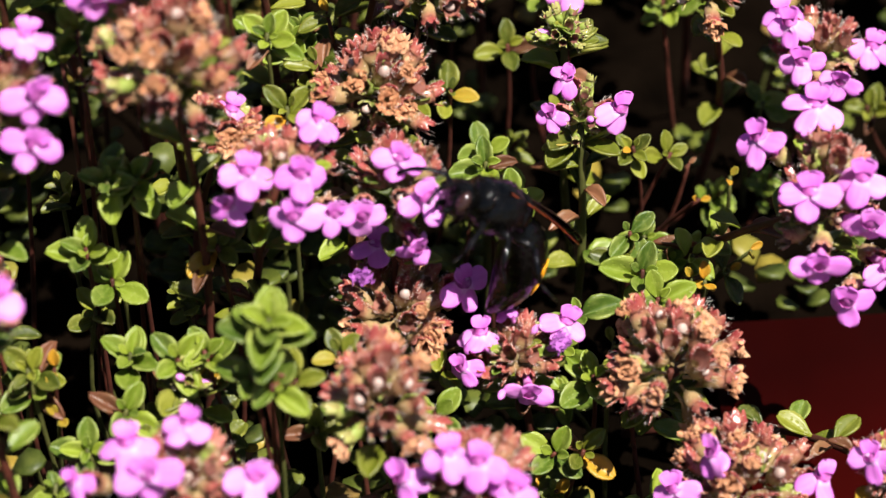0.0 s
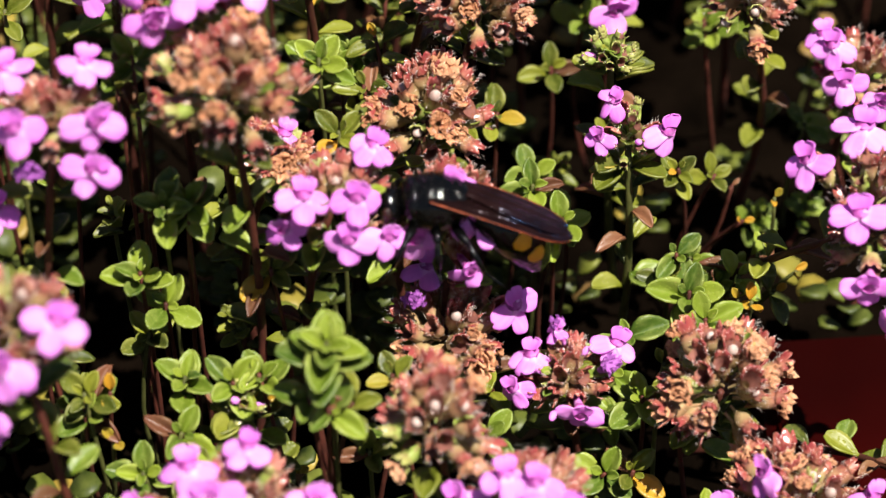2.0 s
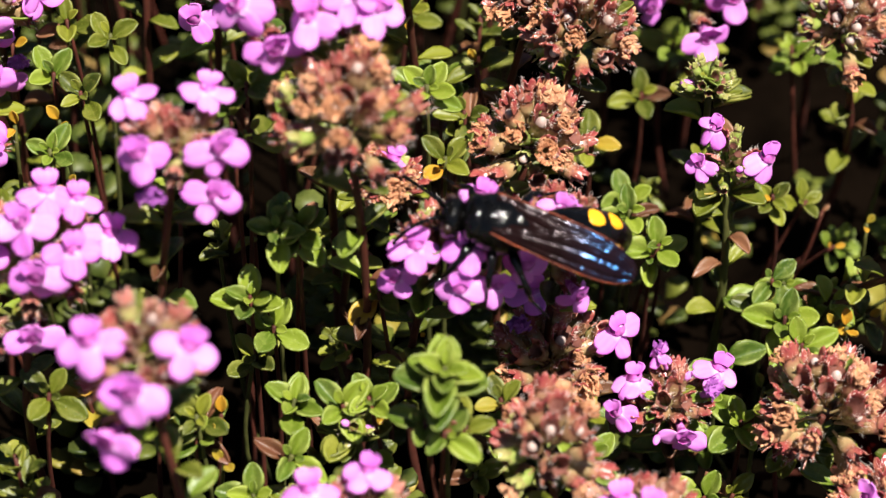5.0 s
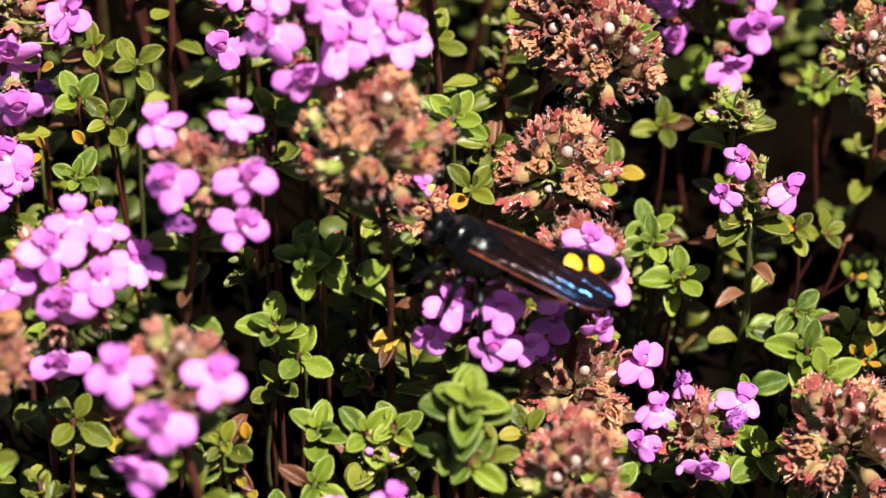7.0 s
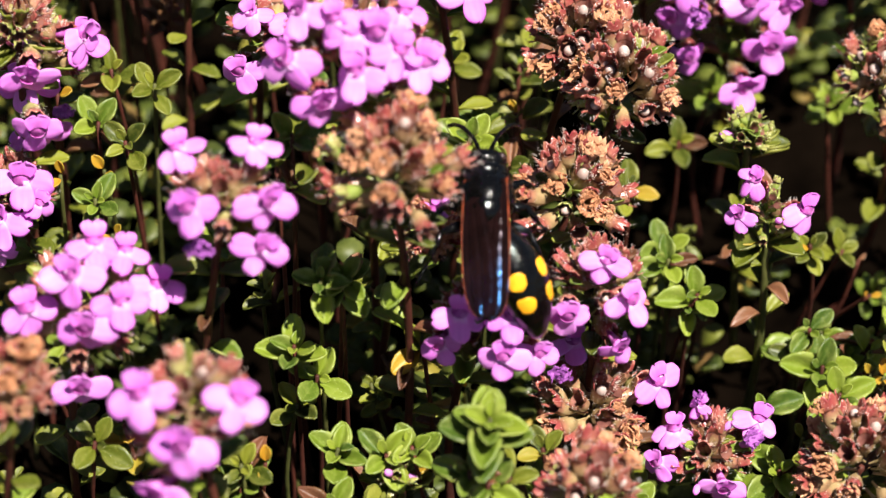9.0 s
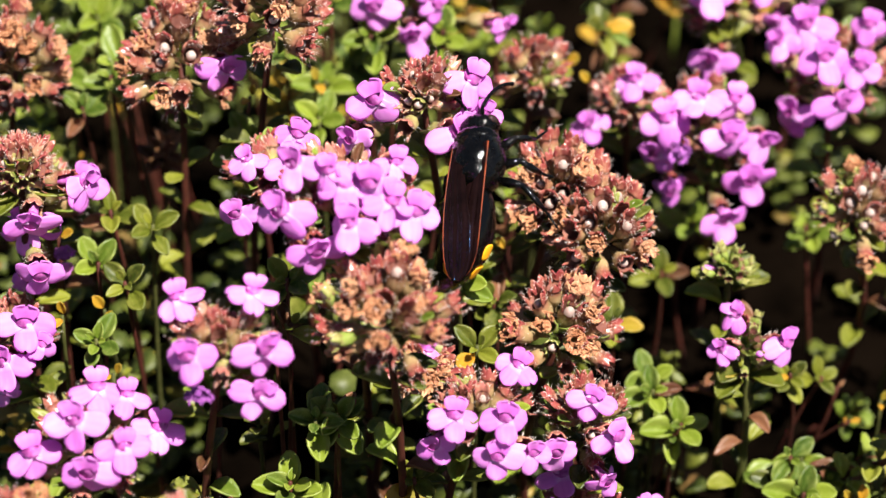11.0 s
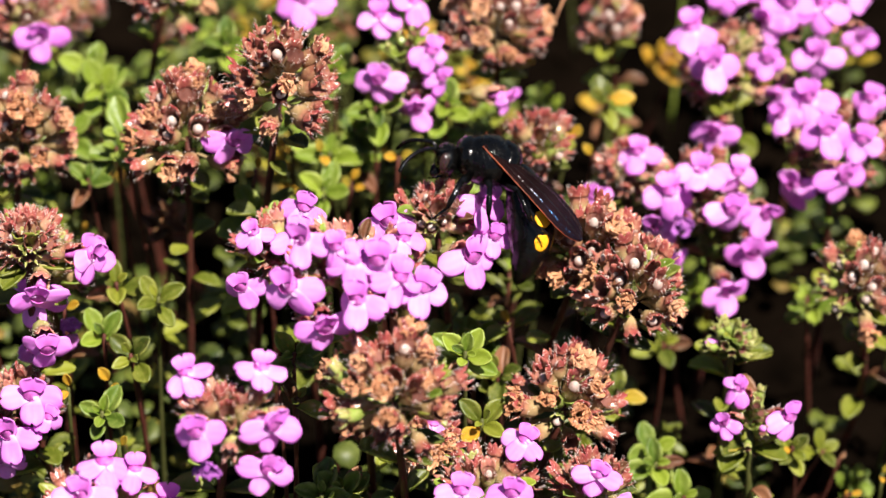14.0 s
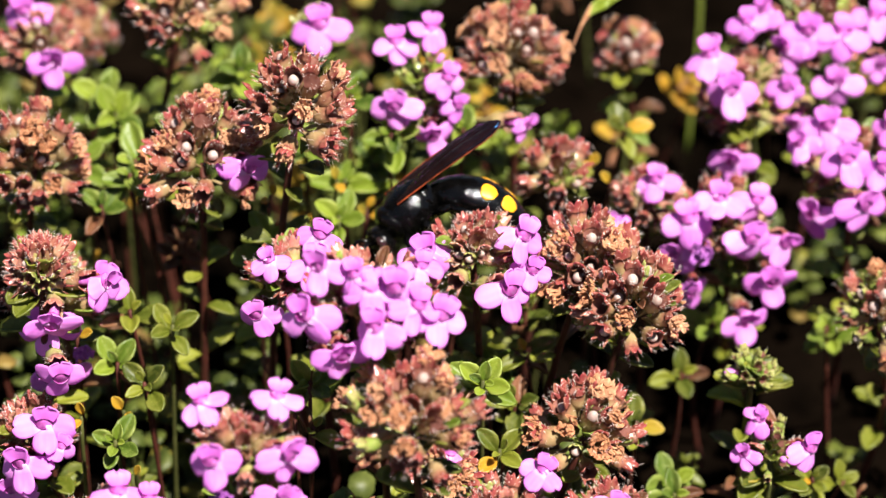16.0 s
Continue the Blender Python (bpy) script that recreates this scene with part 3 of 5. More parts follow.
flower_head("mixed", (28.2, -26.8, 20.5), 6.1, 4.2, [
    (-3.4, -0.9, 5.0, 5.3, 10), (-6.7, -0.9, 0.2, 5.3, -15), (7.0, -0.3, 0.9, 5.3, 15)])
flower_head("pink", (41.8, -25.4, 20.4), 3.2, 3.2, [
    (-2.1, -1.3, 3.2, 5.0, -10)])
flower_head("pink", (-38.7, -15.6, 58.9), 4.7, 4.0, [
    (-2.8, -3.3, 2.4, 5.7, -5), (4.0, -2.7, 2.5, 6.0, 5), (3.5, -3.4, -2.4, 5.5, 20),
    (-4.0, 2.7, 4.0, 5.0, -25), (3.0, 2.9, 4.3, 5.0, 10), (-2.2, -3.4, -2.5, -3.0, 0)])
flower_head("pink", (-51.8, -16.6, 47.3), 6.5, 6.2, [
    (-4.8, -3.1, 2.6, 5.9, -10), (-0.5, -2.6, 6.3, 6.2, -5), (1.1, 1.5, 6.3, 5.7, 10),
    (3.9, 1.6, 5.2, 4.7, 20), (0.7, -6.1, 3.0, 6.2, 0), (3.8, -4.3, 4.5, 5.4, 10),
    (6.7, 0.6, 1.9, 5.4, 20), (-0.4, -5.6, -5.0, 5.7, -5)])
flower_head("pink", (-40.8, -36.1, 53.7), 5.7, 5.7, [
    (-3.8, -2.1, 3.8, 6.2, -10), (4.4, -2.8, 3.8, 5.7, 30), (-0.2, -5.8, 1.5, 6.4, -5),
    (-2.8, -5.4, -4.8, 6.2, -10)])
flower_head("pink", (-59.8, 18.3, 48.4), 5.0, 5.6, [
    (-1.9, 0.5, 5.1, 6.2, -10), (4.8, 0.6, 2.1, 6.2, 30), (-0.1, -5.3, 1.6, 6.8, -5),
    (0.7, -5.4, -5.1, 6.5, 0), (2.7, -4.3, -3.7, -2.7, 0)])
flower_head("pink", (-61.6, 4.0, 42.4), 4.9, 4.6, [
    (2.1, -2.6, 4.6, 6.3, 5), (3.7, -3.6, 2.4, 4.0, 30), (-0.2, -4.9, 1.5, 6.3, -10),
    (-1.7, -3.7, -3.2, 5.5, -15)])
flower_head("pink", (-59.7, 10.2, 58.8), 3.8, 3.8, [
    (6.3, -1.3, -0.2, 5.4, 25), (1.2, -3.9, -3.1, 6.0, -5), (2.0, -7.4, -6.9, 5.7, 5)])
flower_head("pink", (-27.4, -2.4, 64.9), 7.3, 5.4, [
    (-5.7, -3.9, 2.7, 6.4, -25), (-2.5, -5.9, -0.5, 5.9, -10), (0.7, -6.6, 3.5, 5.9, 0),
    (2.6, -3.8, 5.9, 6.4, 0), (6.6, -3.1, 2.0, 6.2, 20), (-1.2, -2.6, 6.4, 4.8, -10),
    (4.9, 1.9, 3.6, 4.8, 15), (-4.4, -1.5, 6.6, 5.6, -10), (0.3, -3.3, 5.4, 5.6, 5), (4.5, -4.1, 3.9, 5.6, 20)])
flower_head("pink", (-35.0, 14.9, 54.2), 4.9, 4.3, [
    (-3.8, -3.0, -2.3, 5.2, -20), (-2.3, -2.2, 4.0, 4.3, -30), (2.2, -2.8, 4.1, 6.1, 5),
    (2.7, 2.1, 3.8, 5.2, 20)])
brown_pair_a = flower_head("brown", (-5.0, 17.1, 51.2), 5.0, 5.9)
brown_pair_b = flower_head("brown", (-0.7, 11.3, 50.7), 5.5, 5.8)
flower_head("brown", (27.0, 24.2, 40.4), 4.5, 5.8)
cluster_w = flower_head("pink", (-19.6, 16.4, 62.4), 5.1, 4.8, [
    (-4.8, -1.6, 1.7, 6.3, -20), (4.8, 0.8, 2.2, 6.3, 20), (3.5, -3.9, -1.0, 6.8, 5),
    (-7.2, -2.9, -2.3, 5.1, -20), (5.9, -1.5, -0.4, 4.6, 20)])
flower_head("brown", (-44.7, 29.7, 57.9), 6.3, 6.3, [
    (4.9, -4.4, 2.3, 6.2, 10)])
flower_head("brown", (-34.7, 25.3, 67.1), 5.0, 6.6)
flower_head("brown", (-63.1, 34.3, 53.3), 5.1, 6.3)
flower_head("bud", (-21.7, 48.3, 53.1), 4.1, 4.7, [
    (-2.9, -3.6, 0.4, 6.2, 0), (1.2, -3.9, -3.4, 5.9, -10), (2.8, -2.0, 2.9, 5.3, 15),
    (4.0, -1.9, -0.9, 4.4, 10), (-2.8, 2.7, 4.4, 5.3, 0), (1.1, 3.5, 5.5, 5.3, 10),
    (11.5, -3.5, -2.5, 4.4, 20)], buds=2)
flower_head("brown", (-11.4, 54.5, 53.1), 5.7, 6.0)
flower_head("brown", (-7.1, 38.4, 48.5), 3.6, 3.6)
flower_head("pink", (11.6, 38.4, 41.0), 6.3, 6.0, [
    (-4.3, -3.6, 4.2, 6.6, -10), (-0.9, -2.4, 6.1, 6.0, 0), (3.1, -1.6, 5.2, 5.7, 15),
    (-5.5, -3.7, -0.5, 5.7, -20), (2.3, -5.3, 3.0, 6.6, 0), (6.8, -1.8, -0.7, 5.7, 20),
    (5.3, -4.4, -3.8, 6.6, 0), (-3.6, -5.1, -4.9, 5.1, -10), (2.4, -7.2, -7.2, 6.0, 0),
    (-2.9, -6.1, 1.4, -3.2, 0)])
flower_head("pink", (3.2, 41.1, 42.6), 4.4, 3.2, [
    (0.9, -0.8, 3.8, 5.4, 0), (-4.2, -2.1, -1.3, 5.1, -15)])
flower_head("pink", (26.4, 44.6, 44.0), 7.0, 5.7, [
    (-1.7, -4.7, 5.6, 6.7, 0), (-4.4, -4.1, -2.6, 6.4, -10), (0.3, -7.0, 1.0, 6.7, 5),
    (-2.8, 1.8, 5.2, 6.7, -5), (2.4, -4.8, 4.4, 5.7, 15), (-5.9, 0.7, 3.5, 5.1, -20),
    (4.4, 2.6, 4.4, 5.1, 10)])
flower_head("pink", (14.7, 54.2, 47.6), 5.8, 5.8, [
    (-3.6, 1.2, 4.7, 6.7, -10), (-1.9, -4.5, 4.2, 7.1, 0), (4.7, -2.0, 2.7, 5.1, 15),
    (-1.1, -5.3, -5.2, 6.1, 0), (0.6, 4.7, 6.9, 5.1, 0)])
flower_head("pink", (24.4, 64.1, 47.5), 6.9, 6.3, [
    (-4.3, -5.4, 3.5, 5.9, -10), (-6.0, 2.0, 3.4, 5.9, 0), (-1.8, -4.7, 5.4, 6.6, 0),
    (2.2, -4.4, 4.8, 6.6, 10), (1.8, -6.7, -0.4, 6.3, 0), (6.8, 1.3, 3.1, 5.9, 15),
    (7.4, -2.3, -1.2, 4.6, 10), (-2.5, -6.3, -6.4, 4.6, 0)])
flower_head("pink", (-65.3, 63.2, 48.8), 5.2, 4.6, [
    (2.2, -5.4, 1.5, 6.5, 0), (-1.6, 0.5, 4.4, 6.5, -10)])
flower_head("brown", (-48.4, 56.7, 57.2), 6.0, 4.4)
flower_head("bud", (-33.7, 60.0, 52.5), 2.9, 3.9, [
    (0.7, -2.2, 2.7, 7.1, 0)])
flower_head("pink", (39.6, 24.3, 29.5), 5.6, 5.3, [
    (-3.4, -0.4, 4.9, 5.3, -10), (-2.5, -4.7, 3.5, 5.3, 0), (1.6, -5.5, 1.5, 4.7, 5),
    (5.5, 0.2, 1.3, 5.3, 10), (-3.9, 2.6, 4.0, 4.7, -10)])
flower_head("brown", (-56.1, -33.3, 52.7), 2.9, 3.4)
flower_head("bud", (-23.4, -20.9, 28.5), 1.4, 2.4, buds=2)
flower_head("brown", (3.2, 71.2, 40.9), 3.4, 3.6)
flower_head("brown", (-62.4, 82.3, 35.9), 3.6, 3.6)
# heads end

# ---- leafy sprigs ----


def leafy_sprig(top, kind="green", size=1.0, pairs=5, tilt=(0, 0), seed=0, spread=0.9, gap=1.5):
    """A shoot with crossed pairs of leaves; top in mm."""
    rng = random.Random(seed * 13 + 5)
    t = Vector(top)
    if t.x > 17 and t.y > 0:
        size *= 0.8
    base = Vector((t.x - tilt[0] * 8, t.y - tilt[1] * 8, 0.0))
    ob = root("thyme_sprig", base, SPRIG_LABELS[kind], "leaves", "leafy thyme sprigs")
    path = stem_on(ob, rng, t - base, STEM_GREEN if rng.random() < 0.4 else STEM_RED, 0.3, 0.2, 1.6)
    axis = (Vector((tilt[0], tilt[1], 1.2))).normalized()
    spin = rng.uniform(0, 3.14)
    for k in range(pairs):
        q = k / max(1, pairs - 1)
        rise = 1.6 - 1.45 * q * spread
        p = t - base - axis * (k * gap * size + 0.3)
        for sgn in (0, math.pi):
            a = spin + k * math.pi / 2 + sgn + rng.uniform(-0.2, 0.2)
            flat = axis.orthogonal().normalized() * math.cos(a) + axis.cross(axis.orthogonal().normalized()) * math.sin(a)
            out = flat + axis * rise
            up = axis - flat * (0.25 + rise * 0.7)
            kk = kind
            if kind == "green" and rng.random() < 0.07:
                kk = "yellow"
            if q > 0.7 and rng.random() < 0.12:
                kk = "brown"
            leaf_on(ob, rng, p + flat * 0.3, out + Vector((rng.uniform(-0.15, 0.15), rng.uniform(-0.15, 0.15), rng.uniform(-0.2, 0.2))), up, size * (0.45 + 0.6 * min(1, q * 1.5)) * rng.uniform(0.85, 1.12), kk)
    return ob


SPRIG_LABELS = {
    "green": "olive green leafy thyme sprig with small oval leaves",
    "fresh": "fresh bright green thyme sprig with broad leaves",
    "yellow": "thyme sprig with yellowed and orange leaves",
    "brown": "thyme sprig with dry brown leaves",
}
# sprigs begin
leafy_sprig((-15.0, -29.7, 45.3), "fresh", 1.1, 7, (0.05, -0.45), 1, 0.5, 0.8)
leafy_sprig((-29.0, -19.0, 30.3), "fresh", 0.9, 4, (0.1, -0.4), 2, 0.55, 0.9)
leafy_sprig((-33.2, -11.6, 36.8), "fresh", 0.85, 4, (0, -0.4), 3, 0.55, 0.9)
leafy_sprig((-38.0, -22.8, 32.2), "green", 0.9, 4, (-0.2, -0.7), 4, 0.9, 1.1)
leafy_sprig((-35.8, -21.4, 30.8), "yellow", 1.03, 1, (0.1, -1.0), 5, 0.5, 1.1)
leafy_sprig((-22.0, -20.3, 31.9), "fresh", 0.8, 4, (-0.2, -0.5), 6, 0.6, 1.1)
leafy_sprig((-32.9, -26.5, 25.3), "fresh", 0.8, 4, (0, -0.7), 7, 0.9, 1.1)
leafy_sprig((-28.2, -26.7, 25.1), "green", 0.8, 4, (0.2, -0.6), 8, 0.9, 1.1)
leafy_sprig((-42.6, -14.5, 33.7), "green", 0.8, 4, (0.2, -0.6), 9, 0.9, 1.1)
leafy_sprig((-34.6, -3.4, 52.9), "green", 0.9, 1, (0, -0.1), 10, 0.1, 1.1)
leafy_sprig((-32.8, -3.9, 50.9), "green", 0.9, 2, (0.4, -0.3), 11, 0.9, 1.1)
leafy_sprig((-14.9, 17.2, 38.4), "fresh", 0.82, 5, (-0.1, -0.7), 12, 0.9, 1.1)
leafy_sprig((-12.7, 14.5, 35.4), "green", 0.82, 3, (0.3, -0.5), 13, 0.9, 1.1)
leafy_sprig((17.9, 1.9, 22.2), "green", 1.02, 3, (-0.2, -0.8), 14, 0.9, 1.1)
leafy_sprig((23.2, 2.2, 21.1), "fresh", 0.9, 4, (0.1, -0.8), 15, 0.9, 1.1)
leafy_sprig((25.0, -1.1, 21.9), "yellow", 0.9, 1, (0.2, -1), 16, 0.9, 1.1)
leafy_sprig((24.7, 3.4, 22.4), "brown", 0.99, 1, (0.0, -0.5), 17, 0.9, 1.1)
leafy_sprig((29.5, 11.0, 24.7), "yellow", 0.99, 1, (0.3, -0.6), 18, 0.9, 1.1)
leafy_sprig((10.7, -19.0, 16.0), "fresh", 0.9, 3, (-0.1, -0.9), 19, 0.9, 1.1)
leafy_sprig((13.5, -18.9, 16.2), "green", 0.82, 3, (0.2, -0.9), 20, 0.9, 1.1)
leafy_sprig((5.4, 11.7, 25.3), "fresh", 0.75, 2, (0, -0.8), 21, 0.9, 1.1)
leafy_sprig((8.0, 9.7, 23.1), "fresh", 0.75, 2, (0.1, -0.6), 22, 0.9, 1.1)
leafy_sprig((16.4, -13.1, 25.2), "green", 0.9, 1, (0, -0.2), 23, 0.1, 1.1)
leafy_sprig((1.1, 17.3, 31.3), "green", 0.82, 3, (0.3, -0.6), 24, 0.9, 1.1)
leafy_sprig((-9.6, -20.6, 31.8), "green", 0.82, 3, (-0.3, -0.4), 25, 0.9, 1.1)
leafy_sprig((-16.5, -11.0, 30.2), "yellow", 0.54, 1, (0, -1), 26, 0.9, 1.1)
leafy_sprig((-28.4, -9.3, 43.6), "fresh", 0.9, 3, (0.2, -0.8), 27, 0.9, 1.1)
leafy_sprig((19.5, 11.7, 28.2), "green", 0.82, 4, (0, -0.7), 28, 0.9, 1.1)
leafy_sprig((-38.8, -19.0, 27.2), "green", 0.8, 4, (0, -0.7), 29, 0.9, 1.1)
leafy_sprig((-33.2, -10.4, 27.6), "green", 0.9, 3, (0, -0.6), 30, 0.9, 1.1)
leafy_sprig((17.7, -14.4, 23.3), "green", 0.82, 3, (-0.3, -0.4), 31, 0.9, 1.1)
leafy_sprig((-0.8, -20.2, 23.0), "fresh", 0.9, 4, (0, -0.8), 32, 0.9, 1.1)
leafy_sprig((-11.9, -22.5, 23.6), "green", 0.82, 3, (0, -0.8), 33, 0.9, 1.1)
leafy_sprig((-50.3, 9.5, 44.6), "green", 0.82, 3, (-0.2, -0.7), 34, 0.9, 1.1)
leafy_sprig((-52.4, 7.7, 42.4), "yellow", 1.08, 1, (0.1, -1), 35, 0.9, 1.1)
leafy_sprig((-56.5, 5.9, 43.3), "yellow", 0.9, 1, (-0.3, -0.8), 36, 0.9, 1.1)
leafy_sprig((-51.2, 0.6, 40.2), "yellow", 0.81, 1, (0, -0.8), 37, 0.9, 1.1)
leafy_sprig((-52.9, 2.9, 42.8), "fresh", 0.7, 4, (0, -0.8), 38, 0.9, 1.1)
leafy_sprig((-47.7, 16.3, 46.4), "green", 0.82, 3, (0.2, -0.6), 39, 0.9, 1.1)
leafy_sprig((-52.3, 18.9, 46.2), "green", 0.9, 3, (0, -0.6), 40, 0.9, 1.1)
leafy_sprig((-3.0, 44.3, 44.8), "yellow", 0.99, 1, (0.4, -0.6), 41, 0.9, 1.1)
leafy_sprig((0.9, 43.6, 42.5), "yellow", 0.9, 1, (0, -0.6), 42, 0.9, 1.1)
leafy_sprig((1.6, 51.4, 45.4), "green", 0.9, 3, (0.4, -0.5), 43, 0.9, 1.1)
leafy_sprig((-27.3, 51.0, 41.3), "fresh", 0.9, 4, (0, -0.6), 44, 0.9, 1.1)
leafy_sprig((-26.9, 45.3, 40.8), "fresh", 0.9, 3, (0.2, -0.6), 45, 0.9, 1.1)
leafy_sprig((-16.2, 3.3, 50.2), "fresh", 0.82, 5, (0, -0.8), 46, 0.9, 1.1)
leafy_sprig((-30.5, -11.4, 45.1), "fresh", 0.9, 3, (0, -0.8), 47, 0.9, 1.1)
leafy_sprig((-14.5, 0.3, 43.7), "green", 0.82, 3, (0, -0.6), 48, 0.9, 1.1)
leafy_sprig((-24.7, 47.7, 40.6), "yellow", 0.81, 1, (0, -0.8), 49, 0.9, 1.1)
leafy_sprig((-27.9, 42.5, 40.6), "yellow", 0.81, 1, (0, -0.8), 50, 0.9, 1.1)
leafy_sprig((-37.9, 31.0, 51.6), "yellow", 0.81, 1, (0, -0.8), 51, 0.9, 1.1)
leafy_sprig((-53.2, 36.7, 50.2), "fresh", 0.82, 3, (-0.3, -0.4), 52, 0.9, 1.1)
leafy_sprig((-56.3, 34.5, 47.6), "fresh", 0.9, 3, (0, -0.5), 53, 0.9, 1.1)
leafy_sprig((4.5, 8.6, 29.1), "fresh", 0.9, 3, (0, -0.7), 54, 0.9, 1.1)
leafy_sprig((7.3, 4.8, 27.8), "fresh", 0.9, 3, (0.2, -0.6), 55, 0.9, 1.1)
leafy_sprig((-27.7, 41.8, 40.4), "yellow", 0.9, 1, (0, -0.8), 57, 0.9, 1.1)
leafy_sprig((4.6, 11.9, 27.9), "fresh", 0.9, 3, (0, -0.7), 58, 0.9, 1.1)
leafy_sprig((-30.2, 44.3, 43.3), "fresh", 0.9, 4, (0, -0.5), 59, 0.9, 1.1)
leafy_sprig((-59.8, 46.7, 44.9), "fresh", 0.82, 4, (0, -0.5), 60, 0.9, 1.1)
leafy_sprig((-33.1, -1.8, 54.9), "fresh", 0.9, 3, (0, -0.7), 61, 0.9, 1.1)
leafy_sprig((-14.1, 18.5, 38.7), "fresh", 0.9, 5, (0, -0.8), 62, 0.9, 1.1)
leafy_sprig((-11.2, 17.1, 41.7), "green", 0.9, 2, (-0.5, -0.4), 63, 0.9, 1.1)
leafy_sprig((-12.4, 13.8, 38.1), "green", 0.9, 3, (-0.4, -0.4), 64, 0.9, 1.1)
leafy_sprig((-28.4, -10.8, 45.1), "fresh", 0.82, 4, (0, -0.8), 65, 0.9, 1.1)
leafy_sprig((-21.0, -10.8, 36.3), "green", 0.9, 3, (0, -0.8), 66, 0.9, 1.1)
leafy_sprig((25.8, 16.4, 21.6), "brown", 0.83, 1, (0.73, -0.58), 68, 0.9, 1.1)
leafy_sprig((31.4, 4.4, 20.5), "yellow", 0.97, 1, (1.42, -0.7), 72, 0.9, 1.1)
leafy_sprig((26.7, 12.4, 20.3), "yellow", 0.85, 1, (0.84, -0.89), 74, 0.9, 1.1)
leafy_sprig((34.6, 26.8, 21.1), "fresh", 0.85, 2, (0.04, -0.83), 77, 0.9, 1.1)
leafy_sprig((13.4, -5.5, 21.6), "fresh", 1.0, 2, (0.0, -0.72), 79, 0.9, 1.1)
leafy_sprig((14.6, -12.6, 20.0), "fresh", 0.95, 3, (0.0, -0.54), 80, 0.9, 1.1)
leafy_sprig((11.7, -9.2, 20.6), "fresh", 0.96, 3, (0.0, -0.76), 81, 0.9, 1.1)
leafy_sprig((7.2, 29.8, 27.0), "green", 0.93, 3, (0.13, -0.8), 83, 0.9, 1.1)
leafy_sprig((11.4, 38.2, 27.2), "fresh", 0.9, 3, (-0.13, -0.57), 84, 0.9, 1.1)
leafy_sprig((23.8, 15.5, 24.0), "green", 0.86, 3, (0.47, -0.82), 89, 0.9, 1.1)
leafy_sprig((18.8, 2.7, 24.8), "fresh", 0.96, 2, (0.0, -0.76), 91, 0.9, 1.1)
leafy_sprig((27.9, 7.1, 20.4), "fresh", 0.93, 3, (0.98, -0.58), 71, 0.9, 1.1)
leafy_sprig((20.6, 5.5, 21.6), "fresh", 0.91, 3, (0.08, -0.72), 73, 0.9, 1.1)
leafy_sprig((25.1, 1.1, 23.1), "fresh", 0.98, 2, (0.64, -0.82), 92, 0.9, 1.1)
leafy_sprig((-16.8, -30.2, 39.0), "fresh", 0.8, 3, (-0.3, -0.6), 93, 0.9, 1.1)
leafy_sprig((-13.0, -29.2, 37.1), "green", 0.8, 3, (0.3, -0.6), 94, 0.9, 1.1)
leafy_sprig((-15.0, -30.9, 38.2), "fresh", 0.8, 3, (0, -0.8), 95, 0.9, 1.1)
leafy_sprig((-25.0, 44.0, 50.0), "fresh", 0.9, 4, (-0.2, -0.7), 101, 0.9, 1.1)
leafy_sprig((-17.0, 46.0, 49.0), "fresh", 0.9, 4, (0.2, -0.7), 102, 0.9, 1.1)
leafy_sprig((-29.5, 51.0, 50.0), "fresh", 0.9, 4, (0.0, -0.8), 103, 0.9, 1.1)
leafy_sprig((-34.5, 47.0, 46.0), "fresh", 0.9, 4, (0.0, -0.8), 104, 0.9, 1.1)
leafy_sprig((-22.5, 40.0, 46.0), "yellow", 0.95, 1, (0.0, -0.8), 105, 0.9, 1.1)
leafy_sprig((-31.0, 40.0, 46.5), "yellow", 1.0, 1, (0.2, -0.8), 106, 0.9, 1.1)
leafy_sprig((-42.0, 56.0, 50.0), "fresh", 0.9, 4, (0.0, -0.8), 107, 0.9, 1.1)
leafy_sprig((-56.0, 52.0, 47.0), "fresh", 0.9, 4, (0.1, -0.8), 108, 0.9, 1.1)
leafy_sprig((20.0, -0.5, 22.6), "fresh", 1.05, 4, (0.1, -0.8), 110, 0.9, 1.1)
leafy_sprig((21.3, -4.6, 22.7), "fresh", 1.0, 3, (-0.1, -0.8), 111, 0.9, 1.1)
leafy_sprig((28.8, 0.9, 21.2), "green", 1.05, 2, (0.4, -0.7), 112, 0.9, 1.1)
leafy_sprig((26.1, -2.0, 22.5), "yellow", 1.1, 1, (0.3, -0.8), 113, 0.9, 1.1)
leafy_sprig((6.5, 5.4, 25.9), "fresh", 0.75, 3, (0, -0.8), 114, 0.9, 1.1)
leafy_sprig((-38.2, -22.4, 29.8), "fresh", 1.05, 4, (-0.2, -0.7), 117, 0.9, 1.1)
leafy_sprig((-35.7, -23.0, 26.1), "yellow", 0.9, 1, (0.2, -0.9), 118, 0.9, 1.1)
leafy_sprig((-29.2, -24.1, 28.0), "fresh", 0.9, 3, (0.2, -0.8), 119, 0.9, 1.1)
leafy_sprig((-31.1, -11.5, 32.6), "fresh", 0.9, 3, (0.1, -0.8), 120, 0.9, 1.1)
leafy_sprig((-24.4, -20.9, 31.4), "fresh", 0.9, 3, (0.1, -0.8), 121, 0.9, 1.1)
leafy_sprig((-51.9, -19.9, 32.3), "green", 0.9, 3, (0.1, -0.8), 122, 0.9, 1.1)
leafy_sprig((-52.7, 38.4, 50.8), "fresh", 1.1, 2, (-0.4, -0.6), 124, 0.9, 1.1)
